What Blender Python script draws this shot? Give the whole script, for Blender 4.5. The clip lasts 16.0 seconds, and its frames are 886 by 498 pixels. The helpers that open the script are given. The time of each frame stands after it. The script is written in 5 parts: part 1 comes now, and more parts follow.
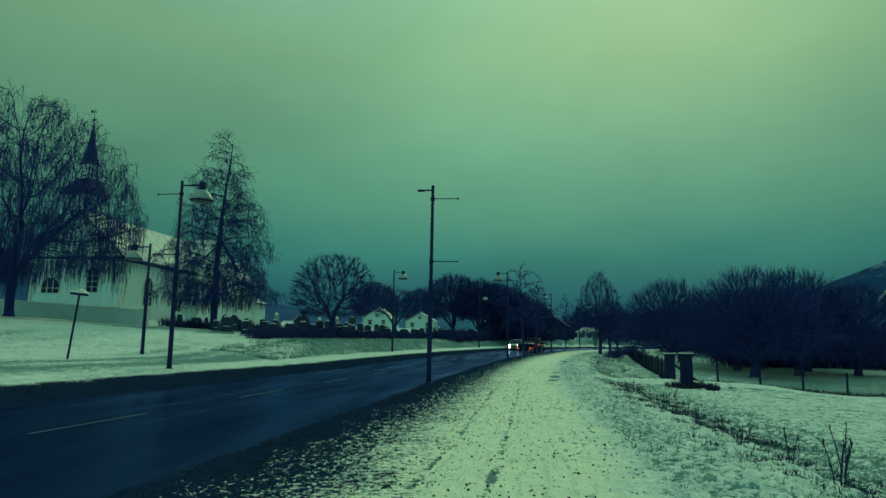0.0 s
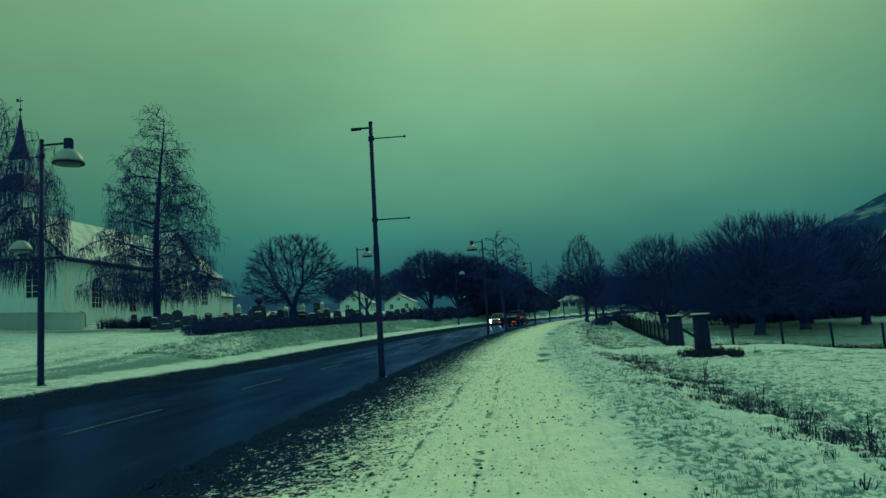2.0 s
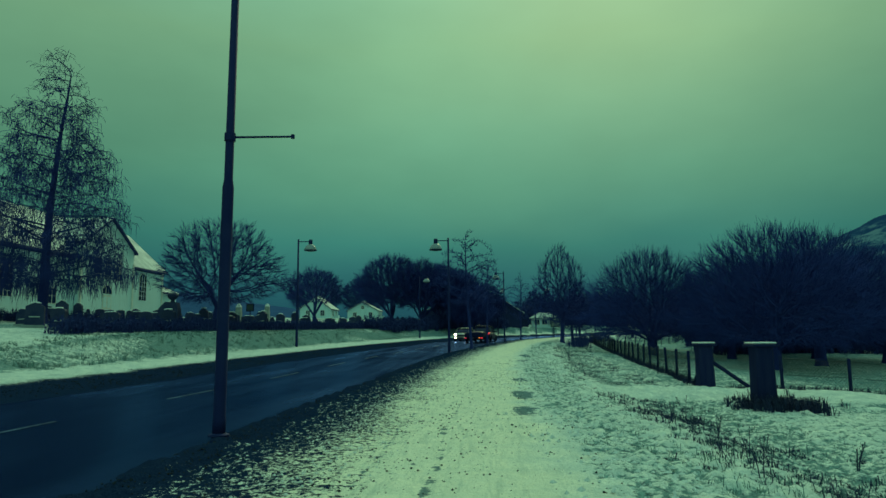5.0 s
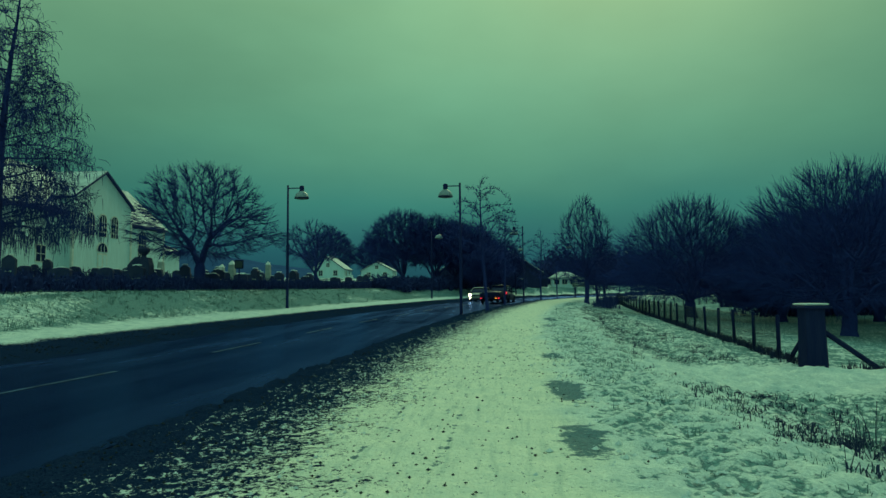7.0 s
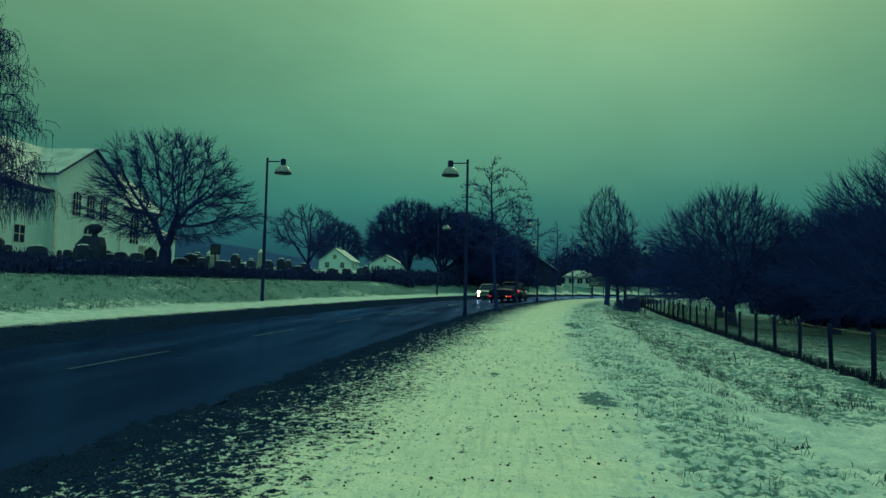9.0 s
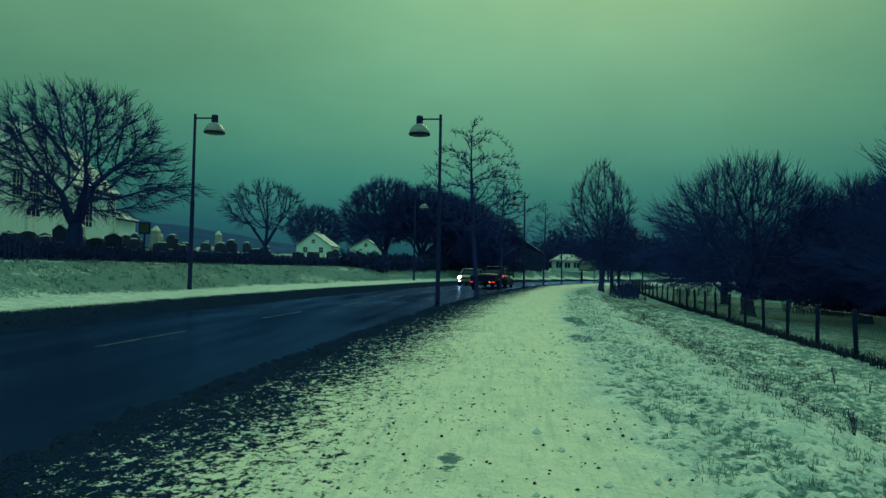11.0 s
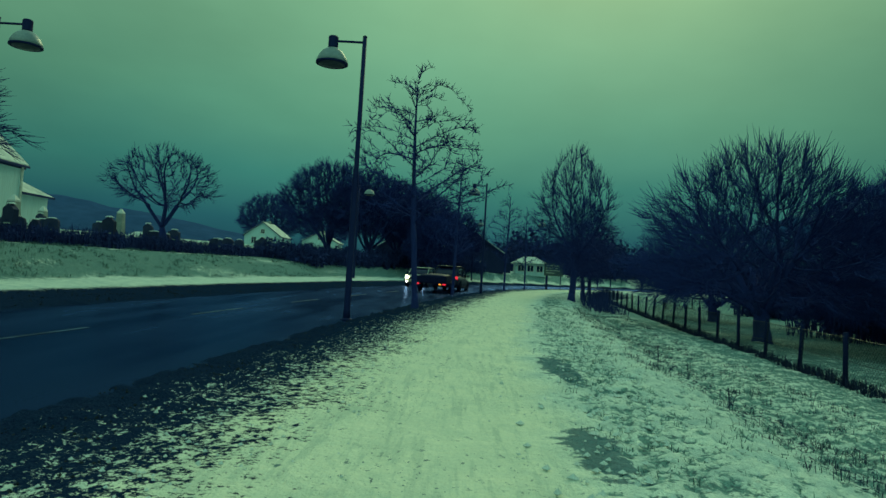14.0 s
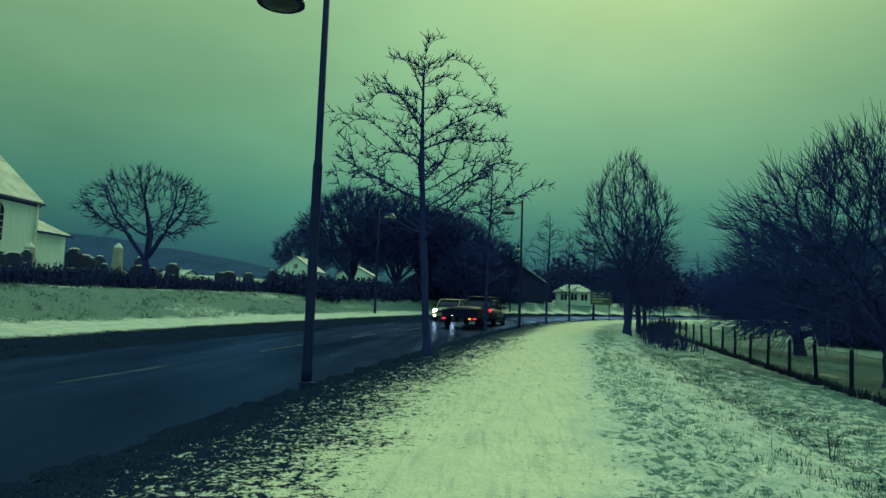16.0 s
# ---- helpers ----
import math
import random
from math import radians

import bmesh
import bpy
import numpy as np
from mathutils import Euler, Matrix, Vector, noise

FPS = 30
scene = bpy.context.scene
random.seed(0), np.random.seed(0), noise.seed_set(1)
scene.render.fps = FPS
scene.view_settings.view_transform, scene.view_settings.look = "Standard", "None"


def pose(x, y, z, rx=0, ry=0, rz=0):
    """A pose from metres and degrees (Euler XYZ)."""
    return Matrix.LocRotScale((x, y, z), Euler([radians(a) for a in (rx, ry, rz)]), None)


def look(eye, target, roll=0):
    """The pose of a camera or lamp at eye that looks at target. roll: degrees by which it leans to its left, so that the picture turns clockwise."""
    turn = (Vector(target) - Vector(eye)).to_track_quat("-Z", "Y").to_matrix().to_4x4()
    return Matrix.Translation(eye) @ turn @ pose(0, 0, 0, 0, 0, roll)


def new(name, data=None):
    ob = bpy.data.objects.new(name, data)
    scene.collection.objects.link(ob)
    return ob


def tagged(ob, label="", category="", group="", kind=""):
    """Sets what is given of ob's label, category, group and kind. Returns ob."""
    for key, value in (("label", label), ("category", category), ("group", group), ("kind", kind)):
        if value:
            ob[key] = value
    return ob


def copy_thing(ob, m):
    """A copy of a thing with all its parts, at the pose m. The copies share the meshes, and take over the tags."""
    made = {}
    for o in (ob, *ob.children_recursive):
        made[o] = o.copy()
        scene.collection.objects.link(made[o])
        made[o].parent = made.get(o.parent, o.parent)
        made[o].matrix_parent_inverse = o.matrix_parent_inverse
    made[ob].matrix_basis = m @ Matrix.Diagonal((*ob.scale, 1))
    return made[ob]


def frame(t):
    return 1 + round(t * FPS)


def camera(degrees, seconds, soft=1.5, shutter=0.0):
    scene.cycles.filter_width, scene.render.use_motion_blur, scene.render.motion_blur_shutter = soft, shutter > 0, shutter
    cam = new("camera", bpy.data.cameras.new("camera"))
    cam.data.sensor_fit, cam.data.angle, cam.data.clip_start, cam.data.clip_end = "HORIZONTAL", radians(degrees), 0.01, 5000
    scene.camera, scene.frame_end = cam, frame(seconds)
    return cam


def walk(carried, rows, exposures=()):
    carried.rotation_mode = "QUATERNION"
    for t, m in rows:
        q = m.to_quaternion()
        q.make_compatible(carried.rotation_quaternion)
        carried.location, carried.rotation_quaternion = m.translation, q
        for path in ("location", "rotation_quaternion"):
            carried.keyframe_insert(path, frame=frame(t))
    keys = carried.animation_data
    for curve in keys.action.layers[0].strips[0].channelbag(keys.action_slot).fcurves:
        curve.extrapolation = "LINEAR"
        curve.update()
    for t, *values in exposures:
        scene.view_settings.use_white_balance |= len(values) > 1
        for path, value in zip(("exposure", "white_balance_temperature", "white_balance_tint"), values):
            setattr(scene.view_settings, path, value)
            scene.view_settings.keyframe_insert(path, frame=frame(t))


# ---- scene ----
cam = camera(67.1, 16.0)
METRES, EYE, TILT, LEAN, TURN = 48.0, 1.32, 0.0, 0.0, 7.6
ROWS = [
    (0.0, 0.0, 0.0, 0.0, -0.12, 8.19, -0.82),
    (0.5, 0.0045, 0.031, 0.0004, 2.23, 7.57, 1.62),
    (1.0, 0.0094, 0.0598, 0.0, 1.15, 7.29, 0.49),
    (1.5, 0.0134, 0.0898, 0.0001, -0.21, 7.45, 2.4),
    (2.0, 0.0175, 0.1214, 0.0004, -1.5, 6.4, 3.57),
    (2.5, 0.0215, 0.1524, 0.0008, -3.03, 7.31, 1.95),
    (3.0, 0.0245, 0.1803, 0.0006, -4.99, 8.94, 0.05),
    (3.5, 0.0295, 0.2108, 0.0009, -4.43, 8.2, 1.4),
    (4.0, 0.0346, 0.2413, 0.0006, -6.18, 6.45, 1.62),
    (4.5, 0.0389, 0.2728, 0.0011, -5.02, 7.76, 0.73),
    (7.0, 0.0598, 0.4317, 0.0001, -2.8, 4.03, 0.52),
    (7.5, 0.0637, 0.4625, -0.0, -4.09, 3.95, -2.82),
    (8.0, 0.0677, 0.4928, 0.0006, -2.1, 4.39, -1.93),
    (10.5, 0.0883, 0.6487, 0.0009, -2.22, 2.33, -0.56),
    (11.0, 0.0944, 0.6804, 0.0011, -3.16, 2.44, -1.0),
    (11.5, 0.1017, 0.7102, 0.0014, -4.26, 2.4, 2.06),
    (12.0, 0.1084, 0.7407, 0.0025, -5.59, 3.9, -3.3),
    (12.5, 0.1138, 0.7705, 0.0033, -5.26, 5.4, -2.81),
    (13.0, 0.1188, 0.8, 0.0032, -4.96, 4.96, -2.44),
    (13.5, 0.1242, 0.8298, 0.0031, -5.37, 4.12, -4.37),
    (14.0, 0.1304, 0.8595, 0.004, -6.51, 2.47, -3.47),
    (14.5, 0.137, 0.8931, 0.0046, -6.23, 4.93, -0.87),
    (15.0, 0.143, 0.9238, 0.004, -4.39, 2.52, -0.04),
    (15.5, 0.1491, 0.9565, 0.0048, -4.02, 1.83, -0.87),
    (16.0, 0.1562, 0.9869, 0.0069, -3.03, 4.98, -2.07),
]
walk(cam, [(t, pose(0, 0, EYE, TILT, LEAN, TURN) @ pose(METRES * x, METRES * y, METRES * z, 90 + pitch, roll, yaw)) for t, x, y, z, yaw, pitch, roll in ROWS],
     exposures=[(0.0, 0.0, 6500, 10), (15.0, 0.0, 6500, 10), (15.5, 0.20, 7100, 16), (16.0, 0.30, 7300, 17)])

# ---- world and light ----
SUN_ELEV, SUN_AZ = 34.0, 12.0          # the bright place in the overcast, degrees; azimuth to the right of +y


def link(nt, a, b):
    nt.links.new(a, b)


def node(nt, kind, **props):
    n = nt.nodes.new(kind)
    for k, v in props.items():
        if k == "op":
            n.operation = v
        elif k == "blend":
            n.blend_type = v
        elif k == "data":
            n.data_type = v
        elif k == "attr":
            n.attribute_name = v
    return n


def math_node(nt, op, a, b=None, clamp=False):
    n = node(nt, "ShaderNodeMath", op=op)
    n.use_clamp = clamp
    for i, v in enumerate((a, b)):
        if v is None:
            continue
        if isinstance(v, (int, float)):
            n.inputs[i].default_value = v
        else:
            link(nt, v, n.inputs[i])
    return n.outputs[0]


def ramp_node(nt, fac, stops):
    n = nt.nodes.new("ShaderNodeValToRGB")
    el = n.color_ramp.elements
    while len(el) < len(stops):
        el.new(0.5)
    for e, (p, c) in zip(el, stops):
        e.position = p
        e.color = (*c, 1) if len(c) == 3 else c
    if fac is not None:
        link(nt, fac, n.inputs[0])
    return n.outputs[0]


def grey(v):
    return (v, v, v)


def mix_node(nt, fac, a, b, blend="MIX"):
    n = nt.nodes.new("ShaderNodeMix")
    n.data_type, n.blend_type = "RGBA", blend
    for sock, v in ((n.inputs[0], fac), (n.inputs[6], a), (n.inputs[7], b)):
        if isinstance(v, (int, float)):
            sock.default_value = v
        elif isinstance(v, tuple):
            sock.default_value = (*v, 1)
        else:
            link(nt, v, sock)
    return n.outputs[2]


def noise_node(nt, vec, scale, detail=4, rough=0.6, stretch=(1, 1, 1)):
    if stretch != (1, 1, 1):
        m = nt.nodes.new("ShaderNodeMapping")
        m.inputs["Scale"].default_value = stretch
        link(nt, vec, m.inputs[0])
        vec = m.outputs[0]
    n = nt.nodes.new("ShaderNodeTexNoise")
    n.inputs["Scale"].default_value, n.inputs["Detail"].default_value, n.inputs["Roughness"].default_value = scale, detail, rough
    link(nt, vec, n.inputs["Vector"])
    return n.outputs[0]


world = bpy.data.worlds.new("overcast_dusk")
scene.world = world
world.use_nodes = True
wt = world.node_tree
wt.nodes.clear()
tc = wt.nodes.new("ShaderNodeTexCoord")
sep = wt.nodes.new("ShaderNodeSeparateXYZ")
link(wt, tc.outputs["Generated"], sep.inputs[0])
cloud = noise_node(wt, tc.outputs["Generated"], 1.6, 4, 0.45, (1.0, 1.0, 2.6))
height = math_node(wt, "ADD", sep.outputs[2], math_node(wt, "MULTIPLY", math_node(wt, "SUBTRACT", cloud, 0.5), 0.16))
# the cloud sheet: dark and blue-green low down, lighter towards the zenith
sky = ramp_node(wt, height, [(0.0, (0.012, 0.064, 0.098)), (0.07, (0.021, 0.123, 0.140)), (0.15, (0.047, 0.232, 0.184)),
                             (0.25, (0.106, 0.33, 0.21)), (0.42, (0.19, 0.42, 0.235)), (1.0, (0.27, 0.68, 0.55))])
glow_dir = Vector((math.sin(radians(SUN_AZ)) * math.cos(radians(SUN_ELEV)), math.cos(radians(SUN_AZ)) * math.cos(radians(SUN_ELEV)), math.sin(radians(SUN_ELEV))))
dot = node(wt, "ShaderNodeVectorMath", op="DOT_PRODUCT")
link(wt, tc.outputs["Generated"], dot.inputs[0])
dot.inputs[1].default_value = glow_dir
near = math_node(wt, "MAXIMUM", dot.outputs["Value"], 0.0)
wide = math_node(wt, "POWER", near, 5.0)
tight = math_node(wt, "POWER", near, 30.0)
behind = math_node(wt, "MULTIPLY", math_node(wt, "MAXIMUM", math_node(wt, "MULTIPLY", sep.outputs[1], -1.0), 0.0), 0.7)
tilt = math_node(wt, "ADD", math_node(wt, "MULTIPLY", sep.outputs[0], -0.28), 0.72)
tilt = math_node(wt, "ADD", tilt, math_node(wt, "MULTIPLY", math_node(wt, "MINIMUM", math_node(wt, "ADD", sep.outputs[0], 0.12), 0.0), 0.36))
gain = math_node(wt, "ADD", math_node(wt, "MULTIPLY", wide, 0.45), math_node(wt, "ADD", math_node(wt, "ADD", tilt, behind), math_node(wt, "MULTIPLY", math_node(wt, "SUBTRACT", noise_node(wt, tc.outputs["Generated"], 2.4, 5, 0.5, (1.0, 1.0, 2.2)), 0.5), 0.54)))
gained = node(wt, "ShaderNodeVectorMath", op="SCALE")
link(wt, sky, gained.inputs[0])
link(wt, gain, gained.inputs["Scale"])
warm = mix_node(wt, tight, gained.outputs[0], (0.15, 0.11, 0.03), "ADD")
bg = wt.nodes.new("ShaderNodeBackground")
link(wt, warm, bg.inputs[0])
bg.inputs[1].default_value = 1.0
wo = wt.nodes.new("ShaderNodeOutputWorld")
link(wt, bg.outputs[0], wo.inputs[0])

sun = new("sun", bpy.data.lights.new("sun", "SUN"))
sun.data.energy, sun.data.angle, sun.data.color = 1.02, radians(20), (0.84, 1.0, 0.50)
sun.matrix_world = look(glow_dir * 100, (0, 0, 0))

# ---- materials ----
def base_mat(name):
    m = bpy.data.materials.new(name)
    m.use_nodes = True
    nt = m.node_tree
    return m, nt, nt.nodes["Principled BSDF"]


def coords(nt, kind="Object"):
    return nt.nodes.new("ShaderNodeTexCoord").outputs[kind]


def bump(nt, bsdf, h, strength, dist):
    b = nt.nodes.new("ShaderNodeBump")
    b.inputs["Strength"].default_value, b.inputs["Distance"].default_value = strength, dist
    link(nt, h, b.inputs["Height"])
    link(nt, b.outputs[0], bsdf.inputs["Normal"])


def surface(name, col, col2=None, rough=0.7, metal=0.0, scale=3.0, fine=40.0, relief=0.3, depth=0.01, stretch=(1, 1, 1), vary=0.0, spec=0.06):
    """A two-scale procedural surface: broad patches of col2, fine grain, bump."""
    m, nt, b = base_mat(name)
    v = coords(nt)
    col2 = col2 or tuple(c * 0.72 for c in col)
    big = noise_node(nt, v, scale, 5, 0.6, stretch)
    small = noise_node(nt, v, fine, 3, 0.6, stretch)
    c = mix_node(nt, ramp_node(nt, big, [(0.35, grey(0)), (0.68, grey(1))]), col, col2)
    c = mix_node(nt, 0.35, c, ramp_node(nt, small, [(0.3, grey(0.35)), (0.7, grey(1.0))]), "MULTIPLY")
    if vary:
        info = nt.nodes.new("ShaderNodeObjectInfo")
        c = mix_node(nt, vary, c, ramp_node(nt, info.outputs["Random"], [(0, grey(0.4)), (1, grey(1.0))]), "MULTIPLY")
    link(nt, c, b.inputs["Base Color"])
    r = math_node(nt, "ADD", math_node(nt, "MULTIPLY", big, 0.25), rough - 0.12, True)
    link(nt, r, b.inputs["Roughness"])
    b.inputs["Metallic"].default_value = metal
    b.inputs["Specular IOR Level"].default_value = spec
    if relief:
        bump(nt, b, math_node(nt, "ADD", small, math_node(nt, "MULTIPLY", big, 0.7)), relief, depth)
    return m


def lamp_mat(name, col, strength):
    m, nt, b = base_mat(name)
    b.inputs["Base Color"].default_value = (*col, 1)
    b.inputs["Emission Color"].default_value = (*col, 1)
    b.inputs["Emission Strength"].default_value = strength
    return m


BARK = surface("bark", (0.028, 0.043, 0.195), (0.039, 0.056, 0.221), 0.9, scale=4, fine=30, relief=0.6, depth=0.02, stretch=(1, 1, 0.3), spec=0.03)
TWIG = surface("twig", (0.031, 0.048, 0.221), (0.042, 0.062, 0.247), 0.9, scale=2, fine=30, relief=0, spec=0.03)
LEAF = surface("withered_leaf", (0.025, 0.036, 0.143), (0.036, 0.048, 0.156), 0.8, scale=2, relief=0, spec=0.03)
HEDGE = surface("hedge_twigs", (0.031, 0.045, 0.176), (0.042, 0.059, 0.195), 0.95, scale=1.5, relief=0, spec=0.02)
STEM = surface("dry_stem", (0.026, 0.036, 0.10), (0.045, 0.058, 0.11), 0.9, scale=3, relief=0, spec=0.03)
GRASS = surface("frosted_grass", (0.22, 0.36, 0.33), (0.07, 0.14, 0.17), 0.9, scale=2, relief=0, spec=0.03)
SNOW = surface("snow", (0.84, 0.86, 0.85), (0.74, 0.77, 0.77), 0.65, scale=1.2, fine=25, relief=0.4, depth=0.03)
ROOF_SNOW = surface("roof_snow", (0.80, 0.83, 0.82), (0.48, 0.52, 0.53), 0.7, scale=0.6, fine=9, relief=0.4, depth=0.03)
WHITE_WOOD = surface("white_boards", (0.62, 0.80, 0.86), (0.56, 0.73, 0.79), 0.6, scale=0.5, fine=3, relief=0.2, depth=0.02, stretch=(6, 6, 0.25))
WHITE_TRIM = surface("white_trim", (0.78, 0.79, 0.77), None, 0.55, scale=2, relief=0.1)
WHITE_WASH = surface("whitewash", (0.72, 0.87, 0.90), (0.64, 0.80, 0.84), 0.85, scale=0.8, fine=12, relief=0.25, depth=0.02)
STEEL = surface("dark_painted_steel", (0.017, 0.025, 0.117), (0.025, 0.036, 0.130), 0.65, metal=0.2, scale=2, fine=50, relief=0.1, depth=0.003)
SHADE = surface("lamp_enamel", (0.34, 0.40, 0.44), (0.26, 0.32, 0.37), 0.45, scale=3, fine=20, relief=0.05, spec=0.3)
OPAL = surface("lamp_glass", (0.10, 0.12, 0.15), (0.08, 0.10, 0.13), 0.3, scale=3, relief=0)
GRANITE = surface("gravestone_granite", (0.031, 0.042, 0.117), (0.056, 0.070, 0.143), 0.6, scale=2, fine=60, relief=0.2, vary=0.4)
PALE_STONE = surface("pale_stone", (0.38, 0.41, 0.41), (0.25, 0.28, 0.29), 0.8, scale=3, fine=30, relief=0.3)
OLD_WOOD = surface("weathered_wood", (0.013, 0.020, 0.085), (0.022, 0.031, 0.098), 0.9, scale=3, fine=30, relief=0.6, depth=0.01, stretch=(5, 5, 0.4))
DARK_WOOD = surface("dark_boards", (0.022, 0.031, 0.111), (0.034, 0.045, 0.124), 0.85, scale=1, fine=8, relief=0.4, depth=0.02, stretch=(6, 6, 0.3))
RED_WOOD = surface("barn_red_boards", (0.020, 0.011, 0.018), (0.028, 0.016, 0.022), 0.85, scale=1, fine=8, relief=0.4, depth=0.02, stretch=(6, 6, 0.3))
SLATE = surface("dark_slate", (0.022, 0.036, 0.143), (0.039, 0.056, 0.169), 0.6, scale=2, fine=12, relief=0.4)
WIRE = surface("galvanised_wire", (0.05, 0.06, 0.075), None, 0.5, metal=0.5, scale=2, relief=0)
PANE = surface("dark_window_glass", (0.008, 0.014, 0.07), (0.014, 0.02, 0.08), 0.2, scale=0.4, relief=0, spec=0.35)
PALE_PAINT = surface("pale_car_paint", (0.40, 0.44, 0.42), (0.34, 0.38, 0.37), 0.32, metal=0.0, scale=1, relief=0, spec=0.5)
DARK_PAINT = surface("black_car_paint", (0.006, 0.010, 0.05), (0.01, 0.014, 0.06), 0.35, scale=1, relief=0, spec=0.4)
RUBBER = surface("tyre_rubber", (0.008, 0.012, 0.05), None, 0.85, scale=8, relief=0.2)
ALLOY = surface("wheel_alloy", (0.22, 0.24, 0.25), None, 0.4, metal=0.8, scale=5, relief=0)
PLASTIC = surface("black_plastic", (0.011, 0.018, 0.078), None, 0.55, scale=5, relief=0)
HEADLIGHT = lamp_mat("headlight", (1.0, 0.92, 0.55), 16.0)
TAILLIGHT = lamp_mat("tail_light", (1.0, 0.03, 0.06), 0.9)
AMBER = lamp_mat("amber_light", (1.0, 0.35, 0.04), 1.2)
PLATE = surface("plate_grey", (0.30, 0.32, 0.32), None, 0.5, scale=4, relief=0)
SIGN_GREY = surface("sign_face", (0.10, 0.14, 0.15), (0.08, 0.11, 0.12), 0.6, scale=3, relief=0)
SIGN_BAR = surface("sign_bars", (0.45, 0.50, 0.48), None, 0.6, scale=3, relief=0)


def make_hill():
    m, nt, b = base_mat("wooded_hillside")
    v = coords(nt)
    n1 = noise_node(nt, v, 0.011, 6, 0.65, (1, 1, 1.8))
    n2 = noise_node(nt, v, 0.07, 5, 0.7)
    f = math_node(nt, "ADD", math_node(nt, "MULTIPLY", n1, 0.8), math_node(nt, "MULTIPLY", n2, 0.35))
    # woods and snow patches, blued and flattened to paint in the distance haze
    c = ramp_node(nt, f, [(0.0, (0.012, 0.042, 0.11)), (0.54, (0.016, 0.052, 0.14)), (0.59, (0.03, 0.08, 0.17)), (0.64, (0.11, 0.20, 0.27)), (1.0, (0.22, 0.33, 0.36))])
    link(nt, c, b.inputs["Base Color"])
    b.inputs["Roughness"].default_value = 0.95
    b.inputs["Specular IOR Level"].default_value = 0.0
    return m


HILL = make_hill()
# the ridge's blue is air haze put into its base colour
HAZE = surface("haze_tinted_ridge", (0.045, 0.10, 0.24), (0.04, 0.09, 0.22), 0.95, scale=0.004, fine=0.03, relief=0, spec=0.0)
FARWOOD = surface("far_wood", (0.012, 0.02, 0.036), (0.02, 0.03, 0.048), 0.95, scale=0.2, fine=2, relief=0, spec=0.05)


def make_ground():
    """Snow, thinner where grass, soil or tyres break it; the shares come from the sheet's own layers."""
    m, nt, b = base_mat("snowy_ground")
    v = coords(nt)

    def layer(name):
        return node(nt, "ShaderNodeAttribute", attr=name).outputs["Fac"]
    soil, grass, pack, wear = layer("soil"), layer("grass"), layer("pack"), layer("wear")
    n_big = noise_node(nt, v, 0.45, 5, 0.6)
    n_mid = noise_node(nt, v, 2.6, 5, 0.65)
    n_fine = noise_node(nt, v, 13.0, 4, 0.7)
    n_grit = noise_node(nt, v, 42.0, 2, 0.6)
    n_clump = noise_node(nt, v, 8.0, 4, 0.75)
    n_speck = noise_node(nt, v, 24.0, 3, 0.75)

    def wide(n, k):
        """Stretches a noise over the whole of 0 to 1."""
        return math_node(nt, "ADD", math_node(nt, "MULTIPLY", math_node(nt, "SUBTRACT", n, 0.5), k), 0.5)

    def cover(n, share, hard):
        """1 where the noise lies under the share, with edges of that hardness."""
        return math_node(nt, "ADD", math_node(nt, "MULTIPLY", math_node(nt, "SUBTRACT", share, n), hard), 0.5, True)
    fresh = mix_node(nt, wide(n_mid, 3.0), (0.86, 0.90, 0.82), (0.50, 0.60, 0.60))
    fresh = mix_node(nt, math_node(nt, "MULTIPLY", wide(n_speck, 3.0), 0.42), fresh, (0.26, 0.38, 0.42))
    trod = mix_node(nt, wide(n_mid, 2.4), (0.95, 0.91, 0.74), (0.74, 0.76, 0.64))
    trod = mix_node(nt, math_node(nt, "MULTIPLY", wide(n_speck, 3.0), 0.22), trod, (0.34, 0.42, 0.42))
    # long smeared streaks of feet and wheels, and crumbs kicked loose
    n_smear = noise_node(nt, v, 3.4, 4, 0.65, (3.2, 0.30, 1))
    trod = mix_node(nt, math_node(nt, "MULTIPLY", cover(n_smear, 0.43, 9.0), 0.34), trod, (0.38, 0.46, 0.42))
    n_crumb = noise_node(nt, v, 17.0, 3, 0.7, (1, 0.6, 1))
    crumb = math_node(nt, "MULTIPLY", cover(n_crumb, 0.36, 22.0), cover(n_big, 0.52, 6.0))
    trod = mix_node(nt, math_node(nt, "MULTIPLY", crumb, 0.85), trod, (0.05, 0.10, 0.15))
    snow = mix_node(nt, pack, fresh, trod)
    # grass and clods that show through the snow
    tuft = math_node(nt, "ADD", math_node(nt, "MULTIPLY", wide(n_clump, 2.3), 0.55), math_node(nt, "MULTIPLY", wide(n_fine, 2.0), 0.45))
    g = cover(tuft, grass, 6.5)
    gcol = mix_node(nt, wide(n_speck, 2.6), (0.014, 0.044, 0.080), (0.19, 0.37, 0.36))
    c = mix_node(nt, math_node(nt, "MULTIPLY", g, 0.9), snow, gcol)
    # packed and wind-polished strips on the footpath
    n_strip = noise_node(nt, v, 1.3, 4, 0.6, (2.2, 0.5, 1))
    n_cross = noise_node(nt, v, 2.0, 4, 0.65, (0.6, 2.6, 1))
    p = math_node(nt, "SUBTRACT", math_node(nt, "ADD", n_strip, math_node(nt, "MULTIPLY", n_cross, 0.6)), 0.92)
    p = math_node(nt, "MULTIPLY", math_node(nt, "MULTIPLY", p, 6.0, True), pack)
    c = mix_node(nt, math_node(nt, "MULTIPLY", p, 0.32), c, (0.30, 0.40, 0.37))
